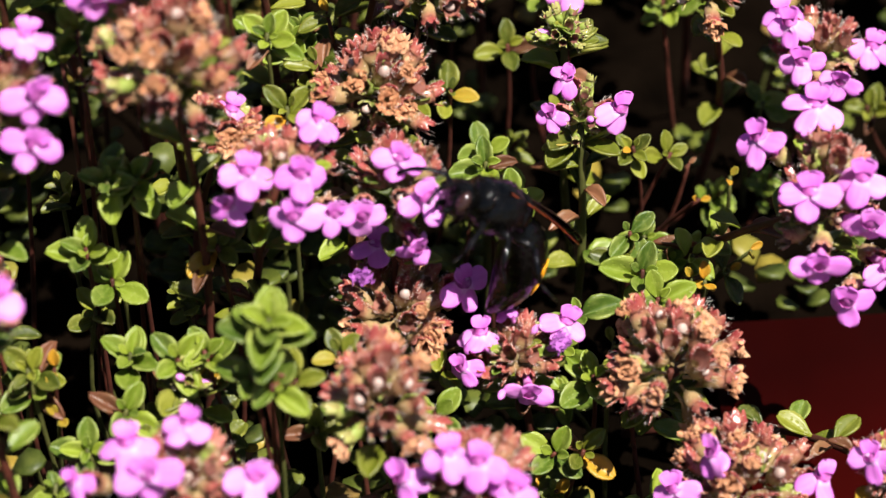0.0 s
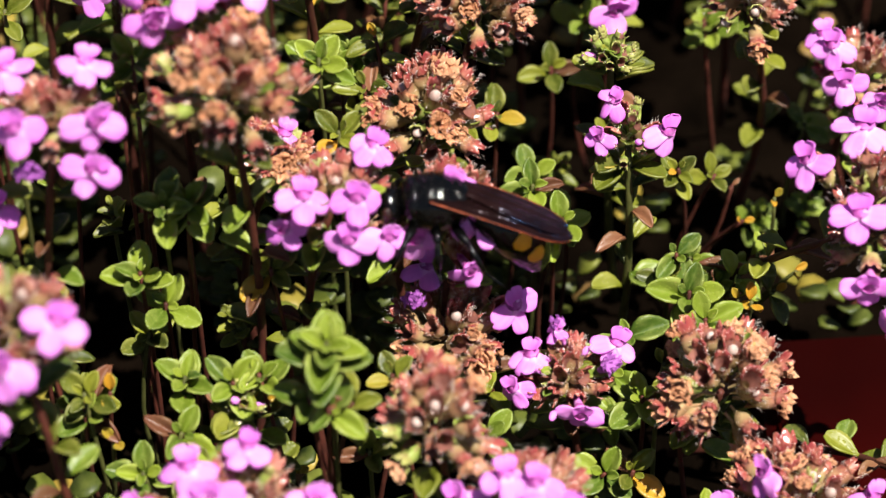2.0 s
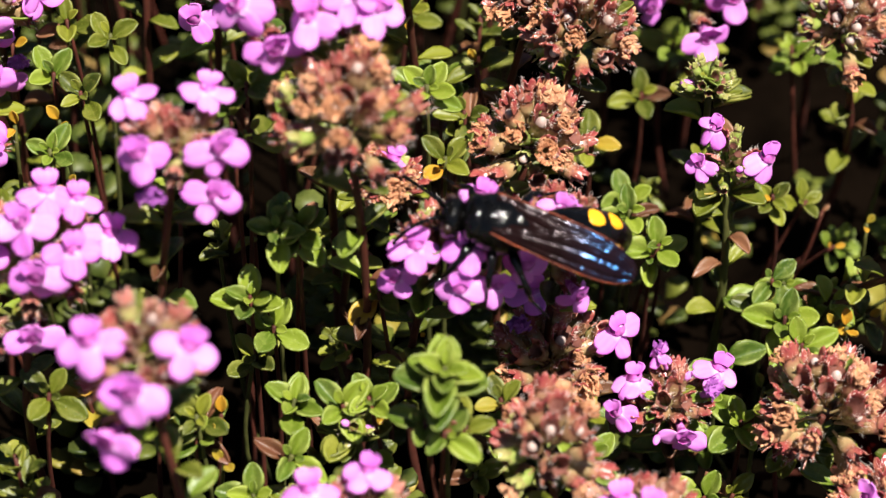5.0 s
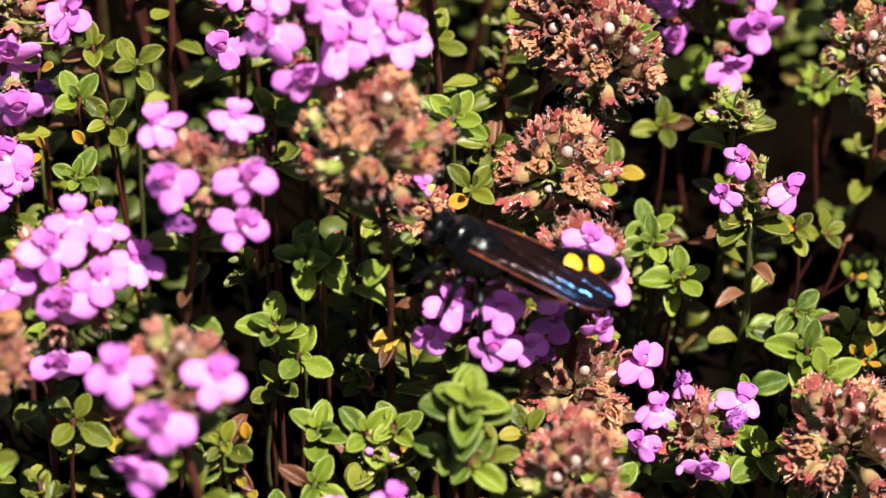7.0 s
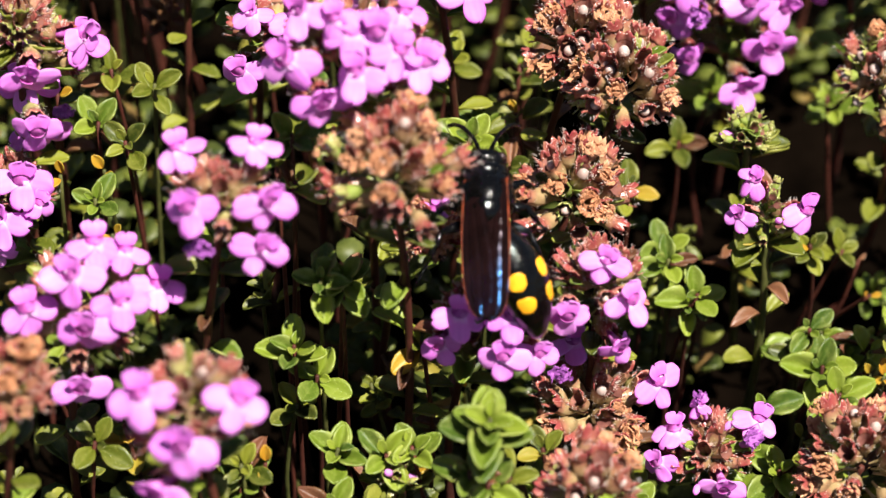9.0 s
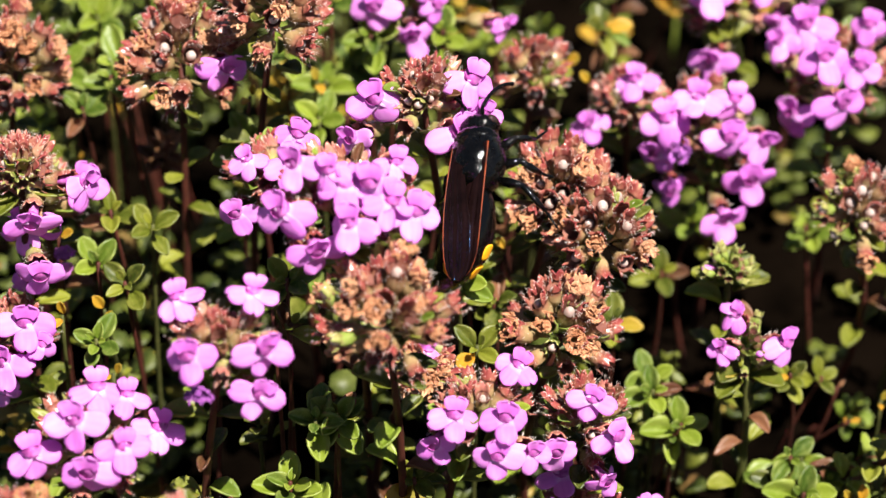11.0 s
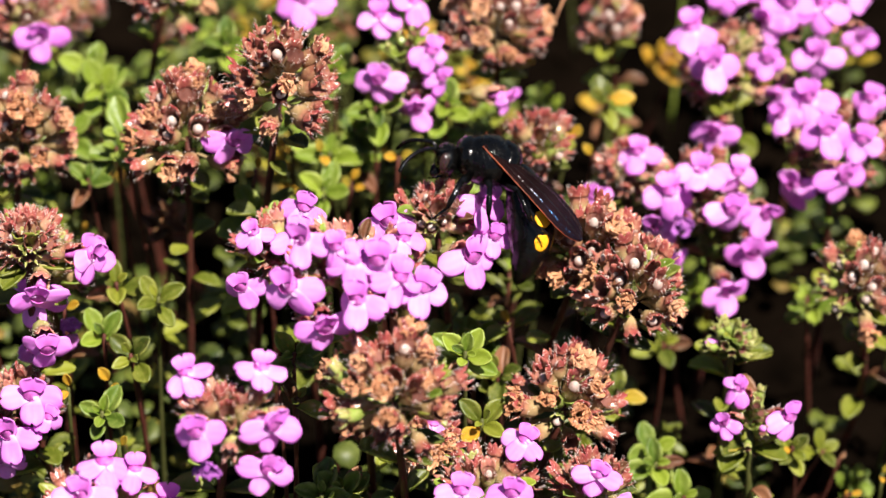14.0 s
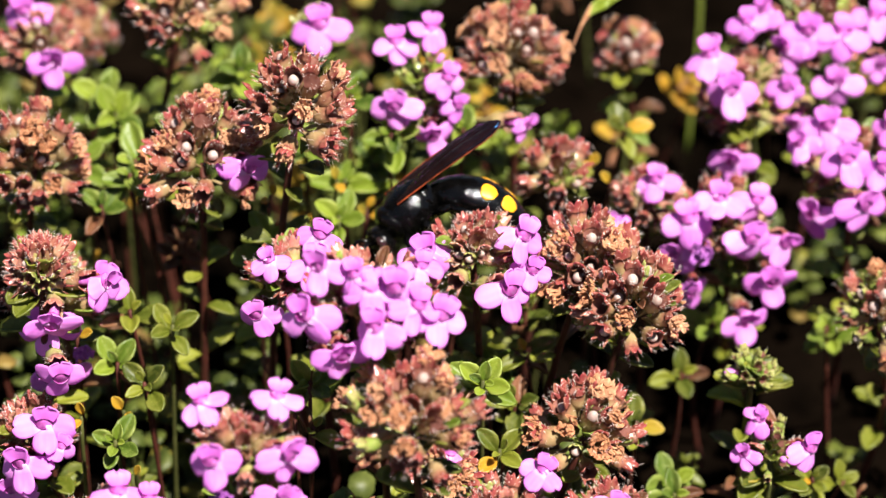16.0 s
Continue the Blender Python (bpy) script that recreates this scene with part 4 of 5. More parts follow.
leafy_sprig((-37.9, 27.9, 48.3), "fresh", 1.0, 3, (0, -0.6), 126, 0.9, 1.1)
leafy_sprig((-57.8, 56.1, 46.8), "fresh", 0.9, 4, (0, -0.7), 127, 0.9, 1.1)
leafy_sprig((-30.8, 35.5, 45.1), "fresh", 0.9, 3, (0, -0.7), 130, 0.9, 1.1)
leafy_sprig((2.5, 57.6, 40.3), "fresh", 0.7, 2, (0.4, -0.5), 131, 0.9, 1.1)
leafy_sprig((-0.6, 43.3, 43.3), "yellow", 1.1, 1, (0, -0.8), 132, 0.9, 1.1)
leafy_sprig((-4.4, 45.0, 45.2), "yellow", 1.0, 1, (0.5, -0.5), 133, 0.9, 1.1)
leafy_sprig((-57.5, 15.9, 45.6), "yellow", 1.1, 1, (0.2, -0.8), 134, 0.9, 1.1)
leafy_sprig((-53.3, 13.2, 44.0), "fresh", 0.9, 3, (0.2, -0.8), 135, 0.9, 1.1)
# sprigs end


def height_at(x, y):
    """The height of the mat's top, from the heads near by, in mm."""
    sw, sz = 1e-6, 0.0
    for c, r in HEADS:
        w = math.exp(-((c.x - x) ** 2 + (c.y - y) ** 2) / 200)
        sw, sz = sw + w, sz + w * c.z
    return sz / sw if sw > 1e-4 else 44.0


# gaps begin
GAPS = ((-38, 26, 3.7), (-22, 44, 3.4), (7, 35, 5.3), (-26, 6, 5.0), (3, 5, 4.3), (-33, 22, 3.7), (4, 34, 4.3), (10, 11, 5.6), (-34, 33, 3.4), (-16, 35, 3.4), (7, 36, 5.0), (26, 52, 4.3), (-53, -16, 5.0), (-23, 13, 3.7), (-48, 48, 2.8), (-48, 55, 3.7), (-34, 10, 3.7), (40, 95, 5.0), (6, 36, 3.7), (-45, 44, 2.5), (8, 48, 3.7), (9, 37, 4.3), (19, 41, 3.7), (-2, 42, 2.5), (-38, 46, 3.1), (-41, 22, 3.7))
# gaps end


def in_gap(x, y, grow=0.0):
    """Whether a place lies in one of the mat's bare gaps, which near-black soil makes look shaded."""
    return any((x - gx) ** 2 + (y - gy) ** 2 < (r + grow) ** 2 for gx, gy, r in GAPS)


def filler():
    rng = random.Random(4)
    for i in range(15):
        for j in range(19):
            x, y = -82 + i * 9.3 + rng.uniform(-4, 4), -46 + j * 9.3 + rng.uniform(-4, 4)
            if y < 13 and x > 26 or in_gap(x, y, 2.0):
                continue
            if rng.random() < (0.48 if y < 28 else 0.78 if x > -8 else 0.25):
                continue
            z = max(9, height_at(x, y) - (rng.uniform(19, 30) if y < 28 else rng.uniform(12, 24)))
            if any((c - Vector((x, y, z))).length < r + 3.5 for c, r in HEADS):
                continue
            q = rng.random()
            kind = "fresh" if q < 0.35 else "yellow" if q > 0.95 else "green"
            if y > 30 and rng.random() < 0.25:
                kind = rng.choice(("brown", "yellow", "yellow"))
            leafy_sprig((x, y, z), kind, rng.uniform(0.65, 0.95), rng.choice((4, 5, 6)), (rng.uniform(-0.7, 0.7), rng.uniform(-0.9, 0.4)), 1000 + i * 40 + j)


def undergrowth():
    """The lower shoots of the mat, too many to count, as one mesh in shade-darkened leaf colours."""
    rng = random.Random(9)
    verts, faces = [], []
    outline = [(0, 0, 0), (-0.5, 0.25, 0.08), (-0.75, 0.6, 0.16), (-0.45, 0.92, 0.1), (0, 1.02, 0.0), (0.45, 0.92, 0.1), (0.75, 0.6, 0.16), (0.5, 0.25, 0.08)]
    for s in range(800):
        x, y = rng.uniform(-88, 62), rng.uniform(-48, 135)
        if y < 13 and x > 27 or in_gap(x, y):
            continue
        if noise.noise(Vector((x, y, 0)) / 13) < 0.02 or x > -8 and y > 25 and rng.random() < 0.7:
            continue
        top = max(7.0, height_at(x, y) - rng.uniform(29, 48))
        lean = Vector((rng.uniform(-0.3, 0.3), rng.uniform(-0.3, 0.3), 1)).normalized()
        spin, size = rng.uniform(0, 3.1), rng.uniform(2.4, 3.9)
        for k in range(rng.randint(3, 7)):
            z = top - k * rng.uniform(2.0, 3.2)
            if z < 1:
                break
            for sgn in (0, math.pi):
                a = spin + k * math.pi / 2 + sgn + rng.uniform(-0.3, 0.3)
                flat = Vector((math.cos(a), math.sin(a), 0))
                out = flat + lean * rng.uniform(-0.1, 0.9 if k else 1.6)
                m = frame_of(lean - flat * 0.4, out).to_3x3()
                p = Vector((x, y, z)) + flat * 0.4
                n = len(verts)
                for side in (0.07, -0.07):
                    verts += [(p + m @ (Vector((ox * 0.62, oy, oz + side)) * size)) * MM for ox, oy, oz in outline]
                    verts.append((p + m @ (Vector((0, 0.55, -0.02 + side)) * size)) * MM)
                for i in range(8):
                    q = (i + 1) % 8
                    faces += [(n + i, n + q, n + 8), (n + 9 + q, n + 9 + i, n + 17), (n + q, n + i, n + 9 + i, n + 9 + q)]
    me = bpy.data.meshes.new("undergrowth")
    me.from_pydata(verts, [], faces)
    for pl in me.polygons:
        pl.use_smooth = True
    me.materials.append(UNDER_SHADED)
    tagged(new("thyme_undergrowth", me), "dense olive green thyme leaves low in the mat, darkened as if shaded", "leaves", kind="stuff")


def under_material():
    m, nt, b, so = material("leaf_under_shaded", 0.5, 0.35, 0.25)
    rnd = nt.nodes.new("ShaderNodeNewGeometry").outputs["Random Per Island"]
    # leaf colours darkened to hold the shade low in the mat
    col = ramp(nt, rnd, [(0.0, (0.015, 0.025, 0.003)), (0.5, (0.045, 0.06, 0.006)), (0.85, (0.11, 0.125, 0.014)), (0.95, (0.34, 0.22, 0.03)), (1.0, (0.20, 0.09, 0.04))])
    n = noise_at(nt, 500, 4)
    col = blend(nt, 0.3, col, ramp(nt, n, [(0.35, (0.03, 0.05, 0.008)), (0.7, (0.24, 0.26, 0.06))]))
    paint(nt, so, col)
    bump(nt, b, n, 0.4, 0.0003)
    return m


UNDER_SHADED = under_material()
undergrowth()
filler()


def grass_blade():
    """A grass leaf that arches over the mat; its withered tip droops."""
    foot = Vector((16, 104, 0))
    ob = root("grass_blade", foot, "pale green arching grass blade with a dry tan tip", "grass", "")
    knots = [foot, Vector((15, 100, 34))] + [Vector(p) for p in ((3.0, 65.7, 54.7), (-0.5, 61.3, 55.4), (-2.7, 58.8, 55.6), (-4.6, 54.8, 53.8))]
    line = []
    for k in range(len(knots) - 1):
        a, b, c, d = knots[max(0, k - 1)], knots[k], knots[k + 1], knots[min(len(knots) - 1, k + 2)]
        for q in range(6):
            t = q / 6
            line.append(0.5 * (2 * b + (c - a) * t + (2 * a - 5 * b + 4 * c - d) * t * t + (3 * b - a - 3 * c + d) * t ** 3) - foot)
    line.append(knots[-1] - foot)

    def ribbon(lo, hi, w0, w1):
        def fn(u, v):
            f = lo + (hi - lo) * u
            k = min(int(f), len(line) - 2)
            p = line[k].lerp(line[k + 1], f - k)
            q = 2 * v - 1
            w = w0 + (w1 - w0) * u
            return p + Vector((0.25 * q, 0.7 * q, 0.66 * q)) * w + Vector((0, -0.5, 0.5)) * (q * q * w * 0.4)

        bm = bmesh.new()
        sheet(bm, fn, 22, 4, 0.14)
        return bm

    part("blade", ribbon(0, 23.5, 1.5, 0.75), LEAF_FRESH, ob, "pale green blade")
    part("tip", ribbon(23.3, len(line) - 1.01, 0.78, 0.12), TAN, ob, "dry tan drooping tip")


grass_blade()

# ---- the wasp ----
BLACK = plain("wasp_black", (0.0008, 0.0008, 0.0008), (0.0020, 0.0018, 0.0018), 0.12, 1100, 0.28, 0, 0.0003, False)
BRISTLE = plain("wasp_bristle", (0.001, 0.0009, 0.0008), (0.004, 0.0033, 0.003), 0.3, 900, 0.06, 0, 0, False)
YELLOW = plain("wasp_yellow", (0.66, 0.27, 0.008), (0.80, 0.37, 0.012), 0.4, 700, 0.4, 0, 0.0002, False)
VEIN = plain("wing_vein", (0.03, 0.006, 0.003), (0.20, 0.035, 0.010), 0.4, 700, 0.12, 0, 0.0002, False)


def wing_material():
    m, nt, b, so = material("wing", 0.16, 0.3, 0.07)
    n = noise_at(nt, 260, 3)
    tip = ramp(nt, along(nt, "X"), [(0.0, (1, 1, 1)), (0.34, (0.9, 0.9, 0.9)), (0.55, (0.0, 0.0, 0.0))])
    nt.links.new(ramp(nt, n, [(0.3, (0.003, 0.0015, 0.0015)), (0.7, (0.010, 0.004, 0.004))]), so[0])
    nt.links.new(ramp(nt, n, [(0.3, (0.05, 0.012, 0.008)), (0.7, (0.12, 0.035, 0.02))]), so[1])
    # the outer half shines blue where it mirrors the sun
    nt.links.new(blend(nt, tip, (0.9, 0.75, 0.8), (0.10, 0.40, 1.0)), b.inputs["Specular Tint"])
    nt.links.new(blend(nt, tip, (0.07, 0.07, 0.07), (0.32, 0.32, 0.32)), b.inputs["Specular IOR Level"])
    bump(nt, b, noise_at(nt, 900, 3), 0.5, 0.0004)
    return m


WING = wing_material()


def blob(bm, centre, radii, nu=18, nv=12, bumpy=0.0, seed=0.0):
    """An egg-shaped body piece in mm, a little uneven."""
    c = Vector(centre)
    rows = []
    for j in range(nv + 1):
        th = math.pi * j / nv
        row = []
        for i in range(nu):
            a = 2 * math.pi * i / nu
            d = Vector((math.cos(th), math.sin(th) * math.cos(a), math.sin(th) * math.sin(a)))
            s = 1 + bumpy * noise.noise(d * 2.3 + Vector((seed, 0, 0)))
            row.append(bm.verts.new((c + Vector((d.x * radii[0], d.y * radii[1], d.z * radii[2])) * s) * MM))
        rows.append(row)
    for p, q in zip(rows, rows[1:]):
        for i in range(nu):
            bm.faces.new((p[i], p[(i + 1) % nu], q[(i + 1) % nu], q[i]))
    bmesh.ops.remove_doubles(bm, verts=bm.verts, dist=1e-7)


def bristles(bm, rng, centre, radii, count, length):
    start = len(bm.faces)
    for _ in range(count):
        d = Vector((rng.gauss(0, 1), rng.gauss(0, 1), rng.gauss(0, 1))).normalized()
        p = Vector(centre) + Vector((d.x * radii[0], d.y * radii[1], d.z * radii[2])) * 0.97
        spike(bm, p, d + Vector((-0.5, 0, 0)), length * rng.uniform(0.6, 1.3), 0.03)
    bm.faces.ensure_lookup_table()
    for fa in bm.faces[start:]:
        fa.material_index = 1


BEND = radians(64)
ALONG = 11.6


def gaster(s):
    """The middle line and half width of the abdomen at s from 0 to 1; it curves down."""
    r = ALONG / BEND
    a = BEND * s
    p = Vector((-r * math.sin(a), 0, -r * (1 - math.cos(a))))
    w = 2.5 * max(0.02, math.sin(math.pi * min(1, 0.04 + 0.96 * s)) ** 0.62) * (1 - 0.22 * s)
    return p, Vector((math.sin(a), 0, -math.cos(a))) * -1, w


def ring_at(s, grow=0.0):
    p, up, w = gaster(s)
    side = Vector((0, 1, 0))
    return p, up, side, w + grow


def wasp():
    rng = random.Random(3)
    ob = root("wasp", (0, 0, 0), "large black solitary wasp with yellow abdomen spots and dark smoky wings", "wasp", "")
    bm = bmesh.new()
    blob(bm, (0, 0, 0), (2.9, 2.4, 2.3), 22, 14, 0.10)
    blob(bm, (1.75, 0, 0.35), (1.2, 2.05, 1.7), 18, 10, 0.08, 3)
    blob(bm, (-1.6, 0, 0.1), (1.5, 2.0, 1.9), 18, 10, 0.1, 5)
    bristles(bm, rng, (0, 0, 0), (2.95, 2.45, 2.35), 480, 0.5)
    part("thorax", bm, [BLACK, BRISTLE], ob, "shiny black bristly thorax")
    bm = bmesh.new()
    blob(bm, (3.55, 0, -0.35), (1.05, 1.75, 1.5), 20, 12, 0.06, 1)
    bristles(bm, rng, (3.55, 0, -0.35), (1.07, 1.75, 1.52), 260, 0.45)
    hd = part("head", bm, [BLACK, BRISTLE], ob)
    for sg in (1, -1):
        bm = bmesh.new()
        blob(bm, (3.8, sg * 1.3, -0.3), (0.52, 0.52, 1.0), 12, 10)
        part("eye", bm, EYES, hd, "dark brown glossy compound eye")
        bm = bmesh.new()
        tube(bm, [(4.1, sg * 0.6, -1.2), (4.6, sg * 0.75, -1.6), (4.8, sg * 0.25, -1.95)], [0.3, 0.24, 0.06], 7)
        part("mandible", bm, BLACK, hd)
        bm = bmesh.new()
        pts = [Vector((4.35, sg * 0.4, 0.1)), Vector((4.9, sg * 0.75, 0.75))]
        for k in range(10):
            pts.append(pts[-1] + Vector((0.42 - 0.03 * k, sg * 0.22, -0.02 - 0.035 * k)))
        path, rad = [], []
        for k, (p, q) in enumerate(zip(pts, pts[1:])):
            path += [p.lerp(q, 0.08), p.lerp(q, 0.5), p.lerp(q, 0.92)]
            rad += [0.15, 0.2, 0.17]
        tube(bm, path, rad, 7)
        part("antenna", bm, BLACK, ob, "thick black segmented antenna")
    # abdomen in overlapping rings
    ab = part("abdomen", gaster_core(), BLACK, ob, "glossy black abdomen with yellow spots", m=pose(-0.0028, 0, -0.0002))
    cuts = (0.0, 0.14, 0.34, 0.52, 0.68, 0.83, 1.0)
    for i, (s0, s1) in enumerate(zip(cuts, cuts[1:])):
        bm = bmesh.new()
        n, rows = 22, []
        for k in range(6):
            s = s0 + (s1 + 0.012 - s0) * k / 5
            p, up, side, w = ring_at(min(1, s), 0.05 + 0.07 * k / 5)
            rows.append([bm.verts.new((p + (side * math.cos(a) + up * math.sin(a) * 0.92) * w) * MM) for a in (2 * math.pi * q / n for q in range(n))])
        for p, q in zip(rows, rows[1:]):
            for k in range(n):
                bm.faces.new((p[k], p[(k + 1) % n], q[(k + 1) % n], q[k]))
        start = len(bm.faces)
        for k in range(8):
            a = rng.uniform(0, 6.28)
            p, up, side, w = ring_at(min(1, s1), 0.1)
            d = side * math.cos(a) + up * math.sin(a) * 0.92
            spike(bm, p + d * w, d * 0.6 + Vector((-1, 0, -0.3)), rng.uniform(0.4, 0.9), 0.03)
        bm.faces.ensure_lookup_table()
        for fa in bm.faces[start:]:
            fa.material_index = 1
        part("segment", bm, [BLACK, BRISTLE], ab)
    for s0, s1, a0, a1 in ((0.38, 0.50, 30, 73), (0.38, 0.50, 107, 150), (0.55, 0.67, 30, 74), (0.55, 0.67, 106, 150)):
        bm = bmesh.new()

        def fn(u, v, s0=s0, s1=s1, a0=a0, a1=a1):
            # a rounded patch on the ring
            x, y = 2 * u - 1, 2 * v - 1
            wob = 1 + 0.06 * math.sin(3 * math.atan2(y, x) + 40 * s0 + a0) + 0.03 * math.sin(7 * math.atan2(y, x))
            x, y = x * math.sqrt(1 - y * y / 2.2) * wob, y * math.sqrt(1 - x * x / 2.2) * wob
            s, a = (s0 + s1) / 2 + x * (s1 - s0) / 2, radians((a0 + a1) / 2 + y * (a1 - a0) / 2)
            p, up, side, w = ring_at(s, 0.16)
            return p + (side * math.cos(a) + up * math.sin(a) * 0.92) * w

        sheet(bm, fn, 8, 8, 0.08)
        part("spot", bm, YELLOW, ab, "bright yellow spot")
    # wings
    wings = []
    for sg in (1, -1):
        bm = bmesh.new()

        def blade(u, v, sg=sg):
            s = 0.5 - 0.5 * math.cos(math.pi * u)
            chord = 0.8 + 2.7 * min(1, s * 1.7) ** 0.8
            tip = math.sqrt(max(0.004, 1 - max(0, (s - 0.74) / 0.262) ** 2.2))
            mid = 0.55 + 0.25 * math.sin(math.pi * s) - 0.42 * chord
            y = sg * (mid + chord * tip * (0.42 - v))
            z = 0.28 * math.sin(math.pi * s) + 0.5 * v * (1 - v) + 0.05 * math.sin(v * 17 + 2 * s) * min(1, s * 2) + 0.025 * math.sin(v * 37 + 5 * s) * min(1, s * 2) - 0.35 * s * s - 0.35 * v * v
            return -13.6 * s, y, z

        sheet(bm, blade, 26, 34, 0.07)
        wg = part("wing", bm, WING, ob, "smoky blue-black wing with rust-brown front edge", m=pose(0.0006, sg * 0.0014, 0.0022))
        bm = bmesh.new()
        tube(bm, [Vector(blade(k / 14, 0.0)) + Vector((0, 0, 0.04)) for k in range(14)], [0.11 - 0.006 * k for k in range(14)], 7)
        part("wing_vein", bm, VEIN, wg, "rust-brown front vein")
        wings.append(wg)
    # legs
    for sg in (1, -1):
        for x, reach, back in ((1.5, 2.6, 1.6), (0.0, 3.0, -0.3), (-1.4, 3.2, -2.4)):
            bm = bmesh.new()
            a = Vector((x, sg * 1.1, -1.4))
            knee = a + Vector((back * 0.5, sg * reach * 0.75, 0.3))
            ankle = knee + Vector((back * 0.6, sg * reach * 0.35, -2.3))
            toe = ankle + Vector((back * 0.7, sg * 0.9, -0.7))
            tube(bm, [a, a.lerp(knee, 0.5), knee], [0.34, 0.46, 0.26], 8)
            tube(bm, [knee, knee.lerp(ankle, 0.6), ankle], [0.22, 0.3, 0.19], 8)
            tube(bm, [ankle, ankle.lerp(toe, 0.5), toe], [0.14, 0.12, 0.08], 6)
            for k in range(6):
                q = rng.random()
                p = knee.lerp(ankle, q) if k % 2 else ankle.lerp(toe, q)
                spike(bm, p, Vector((rng.uniform(-1, 1), rng.uniform(-1, 1), rng.uniform(-1, 0.4))), rng.uniform(0.5, 0.9), 0.05)
            part("leg", bm, BLACK, ob)
    # the body is stout for its wings
    for p in [*ob.children, *hd.children]:
        if p not in wings and p is not ab:
            p.data.transform(Matrix.Scale(1.16, 4))
    for p in [ab, *ab.children]:
        p.data.transform(Matrix.Scale(1.1, 4))
    return ob, ab, wings


def gaster_core():
    """The inner body of the abdomen with its waist and pointed end."""
    bm = bmesh.new()
    path, rad = [Vector((0.6, 0, 0.1))], [0.35]
    for k in range(15):
        p, up, w = gaster(k / 14)
        path.append(p)
        rad.append(max(0.08, w))
    tube(bm, path, rad, 20)
    return bm


EYES = plain("wasp_eye", (0.012, 0.006, 0.005), (0.03, 0.012, 0.010), 0.15, 700, 0.7, 0, 0, False)
WASP, ABDOMEN, WINGS = wasp()

# ---- what moves ----
# ways begin
WASP_WAY = (
    (0, 5.03, -12.80, 42.58, 17.3, -36.5, -165.9), (0.5, 1.06, -12.53, 43.28, -19.8, -0.2, -156.1),
    (1, -0.37, -12.47, 44.20, -30.8, 6.0, -162.3), (1.5, -3.34, -11.80, 45.92, -12.4, 5.8, -158.3),
    (2, -5.43, -12.33, 45.99, -9.9, -4.4, -176.4), (2.5, -5.56, -14.04, 46.68, 11.0, 5.8, -162.8),
    (3, -6.62, -15.53, 46.80, -30.4, 8.0, -160.4), (3.5, -8.19, -16.45, 47.68, -35.5, -4.3, -176.3),
    (4, -7.66, -14.84, 49.59, -35.0, -6.8, 177.3), (6.5, -14.50, -16.59, 49.06, -6.6, -18.4, 161.3),
    (7, -14.22, -14.99, 49.18, -7.1, -18.7, 152.0), (7.5, -15.08, -11.34, 51.73, -1.8, -11.7, 146.5),
    (8, -15.28, -11.75, 52.94, -1.0, -14.6, 143.1), (8.5, -15.02, -12.09, 52.71, -8.6, -18.3, 143.4),
    (9, -15.07, -9.30, 53.52, -0.2, -14.2, 89.4), (9.5, -13.58, -2.60, 55.53, -20.8, -14.4, 87.8),
    (10, -16.11, 2.74, 60.42, -27.1, -18.2, 89.4), (12.5, -9.99, 10.37, 61.73, -6.1, -22.9, 90.9),
    (12.8, -9.53, 11.99, 61.77, -2.4, -24.4, 104.5), (13, -9.21, 14.56, 60.45, 10.5, -22.1, 121.3),
    (13.5, -9.56, 16.81, 59.89, 19.8, -23.9, 136.8), (14, -13.68, 18.56, 62.46, 18.5, -8.5, 178.6),
    (14.5, -16.77, 25.96, 58.46, 16.6, 7.7, -163.5), (15, -16.05, 25.65, 58.89, 19.6, 19.6, -155.9),
    (15.5, -22.06, 23.77, 56.48, 32.7, 33.9, -136.2), (16, -23.41, 23.44, 55.70, 27.3, 28.3, -145.0),
)
ABDOMEN_WAY = (
    (0, -20.8, -32.1, 15.4), (0.5, -3.4, -19.9, -11.0), (1, -4.5, -15.1, -20.9), (1.5, -9.7, -19.1, -18.0),
    (2, -11.6, -18.5, -14.5), (2.5, 9.3, -38.9, -48.1), (3, -7.6, -7.0, -36.0), (3.5, 3.6, 4.4, 7.4), (4, 8.6, -3.7, -2.7),
    (6.5, -73.8, 23.1, 11.1), (7, -51.1, 13.5, 19.6), (7.5, -10.6, -23.6, 12.4), (8, -10.0, -21.0, 15.6),
    (8.5, -1.1, -20.9, 10.0), (9, 6.4, -14.3, 40.1), (9.5, 46.5, -23.3, 12.3), (10, 54.9, -21.7, 3.6), (12.5, 61.4, -18.9, -55.6),
    (12.8, 67.3, -15.4, -57.4), (13, 65.4, -29.0, -64.6), (13.5, 37.3, -42.8, -38.7), (14, 16.3, -42.6, -36.7),
    (14.5, 22.6, -43.0, -41.3), (15, 28.6, -47.7, -45.6), (15.5, 14.7, -38.4, -32.2), (16, 11.2, -33.1, -27.4),
)
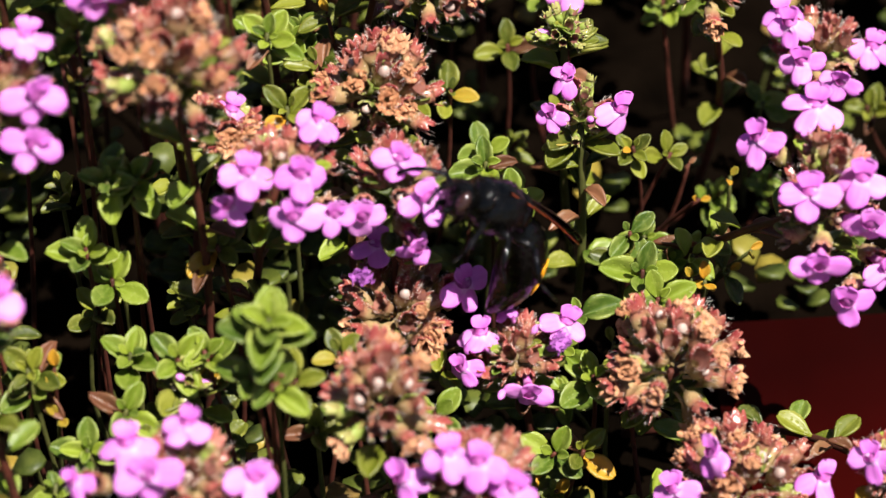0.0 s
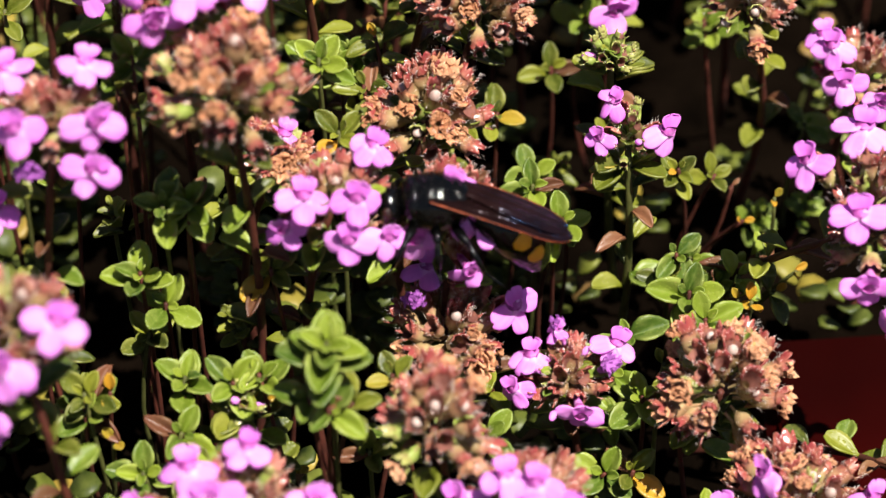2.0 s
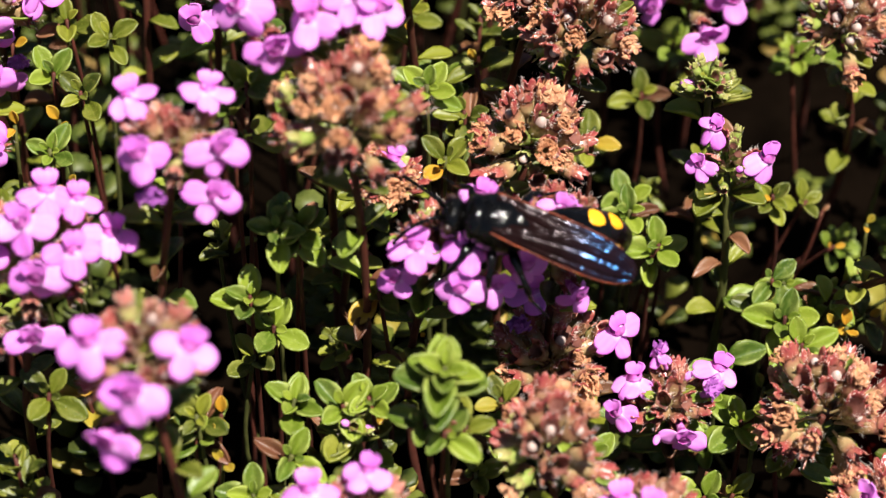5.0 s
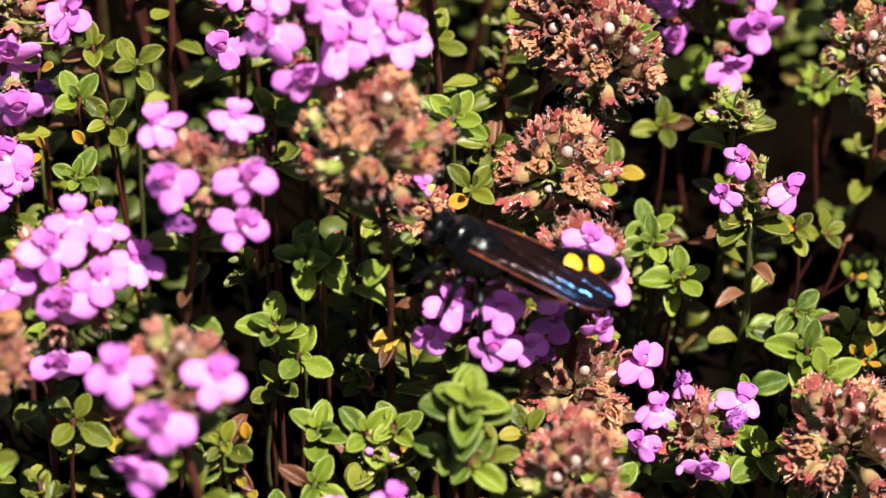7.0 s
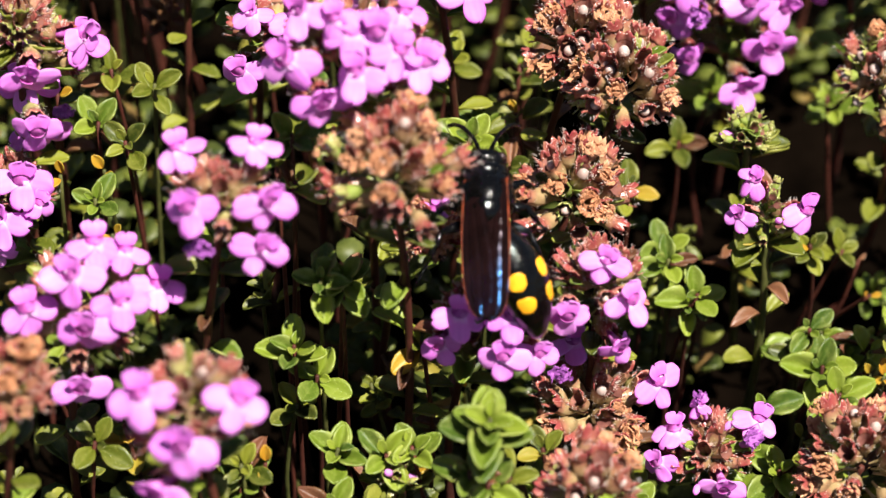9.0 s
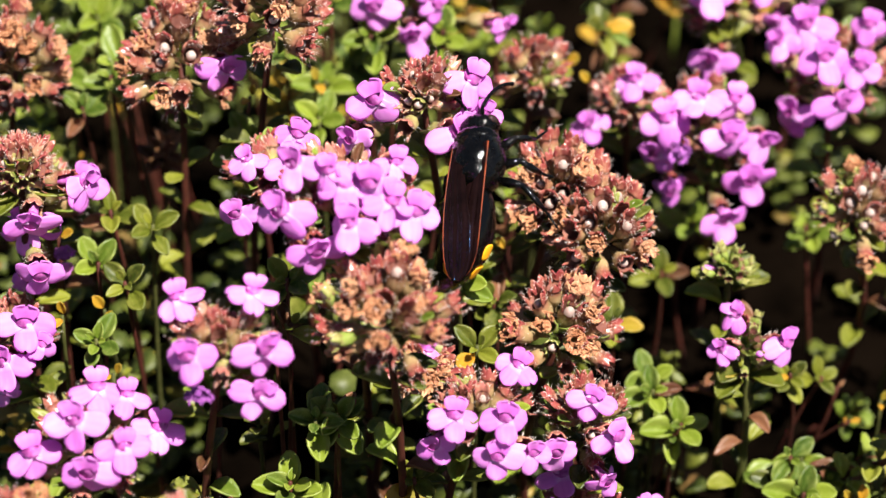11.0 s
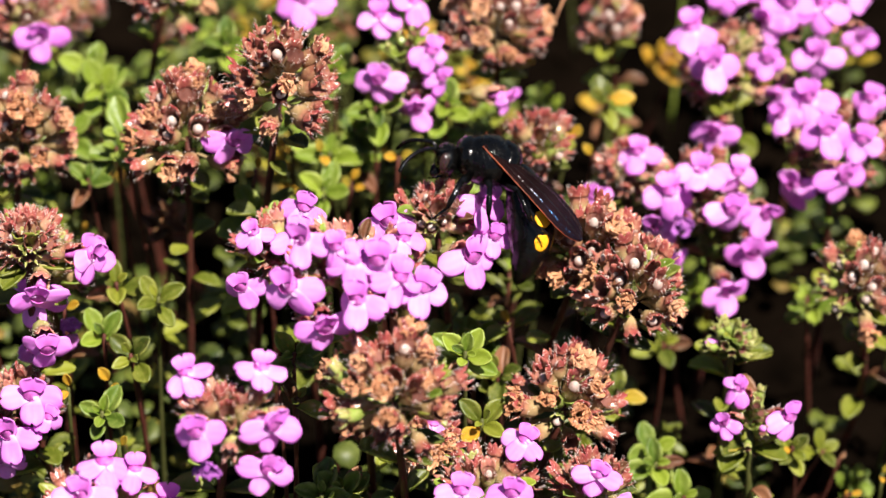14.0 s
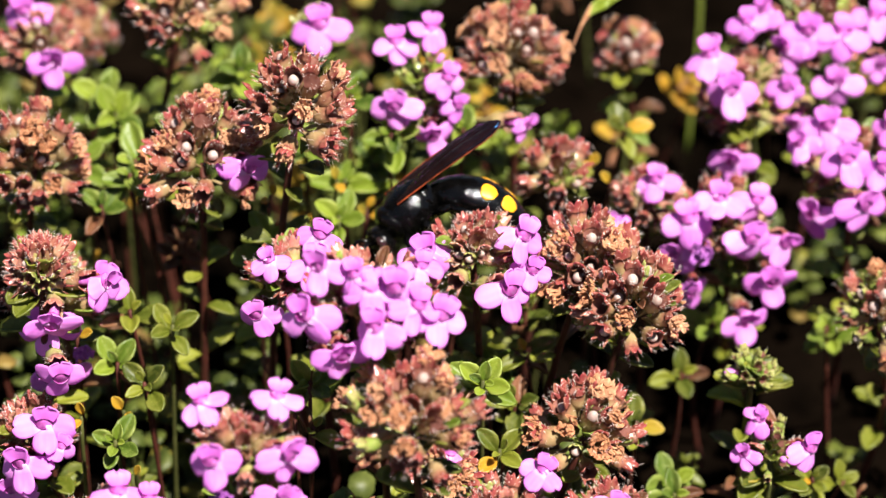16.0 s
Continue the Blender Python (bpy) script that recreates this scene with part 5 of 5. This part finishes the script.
WING_LEFT_WAY = (
    (0, -10.0, -13.0, 13.2), (0.5, 9.8, -21.1, -9.7), (1, -32.8, -3.1, -12.0), (1.5, 10.5, -5.2, -21.7), (2, 1.5, -10.7, -13.9),
    (2.5, -37.7, -8.4, -23.0), (3, -33.2, 3.5, -20.7), (3.5, -31.4, 4.8, -5.2), (4, -33.7, -3.2, -15.1), (6.5, -8.9, 4.5, 1.1),
    (7, -4.3, 1.2, 6.9), (7.5, -7.9, -5.0, -1.7), (8, -9.7, -2.1, 2.2), (8.5, -17.5, -5.3, 2.4), (9, -36.8, -12.9, 0.0),
    (9.5, -27.8, -11.2, 1.9), (10, -34.4, -9.6, -2.1), (12.5, -3.3, -9.6, -18.7), (12.8, -0.8, -11.2, -20.1),
    (13, -2.5, -18.5, -12.6), (13.5, -6.7, -18.0, -13.1), (14, -23.2, -33.7, -25.7), (14.5, -9.9, -21.2, -20.4),
    (15, -1.7, -19.1, -16.4), (15.5, -17.9, -9.7, -10.8), (16, -18.4, -4.6, -8.4),
)
WING_RIGHT_WAY = (
    (0, 18.0, -13.0, 13.2), (0.5, 36.3, -22.6, -5.7), (1, -20.8, -3.1, -12.0), (1.5, 26.2, -6.4, -17.9), (2, 21.5, -10.7, -13.9),
    (2.5, -17.7, -8.4, -23.0), (3, -21.2, 3.5, -20.7), (3.5, -19.4, 4.8, -5.2), (4, -21.7, -3.2, -15.1), (6.5, 11.1, 4.5, 1.1),
    (7, 15.7, 1.2, 6.9), (7.5, 0.1, -5.0, -1.7), (8, -1.7, -2.1, 2.2), (8.5, -11.5, -5.3, 2.4), (9, -12.8, -12.9, 0.0),
    (9.5, -3.8, -11.2, 1.9), (10, -10.4, -9.6, -2.1), (12.5, 12.7, -9.6, -18.7), (12.8, 23.2, -11.2, -20.1),
    (13, 25.5, -18.5, -12.6), (13.5, 17.3, -19.1, -0.5), (14, -0.3, -32.1, -16.3), (14.5, 18.1, -21.2, -20.4),
    (15, 22.3, -19.1, -16.4), (15.5, 6.1, -9.7, -10.8), (16, 5.6, -4.6, -8.4),
)
SWAY_W = ((0, 0.0, 0.0), (12.3, 0.0, 0.0), (13, 0.6, 1.6), (13.5, 0.1, 4.1), (14, 0.7, 6.9), (14.5, 3.4, 7.0), (15, 4.1, 8.0), (15.5, 2.4, 6.0), (16, 2.7, 7.5))
SWAY_PAIR = ((0, 0.0, 0.0), (9, -0.2, 0.0), (9.5, 0.3, 0.2), (10, -2.4, 1.9), (10.2, -1.5, 2.5), (11.2, -0.6, 1.6), (12.3, 0.0, 0.5), (13, 1.2, -0.3), (13.5, 3.2, -0.3), (14, 1.7, -0.8), (14.5, 0.7, -2.2), (16, -0.3, -2.5))
SWAY_A = ((0, 0.0, 0.0), (2.8, 0.0, 0.0), (3, 0.0, 0.0), (3.5, -2.0, -0.7), (3.8, -1.0, 0.0), (4, -0.2, 0.9), (4.2, 0.0, 0.3), (5.2, -0.4, 4.2), (6.3, -0.8, 6.6), (7, 0.5, 7.3), (8.5, 0.0, 7.3), (9, -0.3, 5.6), (9.5, 0.9, 1.9), (10, 0.0, 0.0), (16, 0.0, 0.0))
# ways end


def sway(thing, rows):
    """Lets a flower head nod: mm to the right and down, by a lean of its stem about its foot."""
    x, y, z = thing.location / MM
    tall = max(c.z for c, ob in TOPS if ob is thing)
    keys = []
    for t, right, down in rows:
        keys.append((t, Matrix.Translation(thing.location) @ Matrix.Translation((0, 0, -down * MM * 0.9)) @ Matrix.Rotation(math.atan2(right, tall), 4, "Y")))
    walk(thing, keys)


def motions():
    walk(WASP, [(t, pose(x * MM, y * MM, z * MM, rx, ry, rz)) for t, x, y, z, rx, ry, rz in WASP_WAY])
    walk(ABDOMEN, [(t, pose(-0.0028, 0, -0.0002, rx, ry, rz)) for t, rx, ry, rz in ABDOMEN_WAY])
    for wing, sg, way in ((WINGS[0], 1, WING_LEFT_WAY), (WINGS[1], -1, WING_RIGHT_WAY)):
        walk(wing, [(t, pose(0.0006, sg * 0.0014, 0.0022, rx, ry, rz)) for t, rx, ry, rz in way])
    sway(cluster_w, SWAY_W)
    sway(brown_pair_a, SWAY_PAIR)
    sway(brown_pair_b, SWAY_PAIR)
    sway(cluster_a, SWAY_A)


motions()
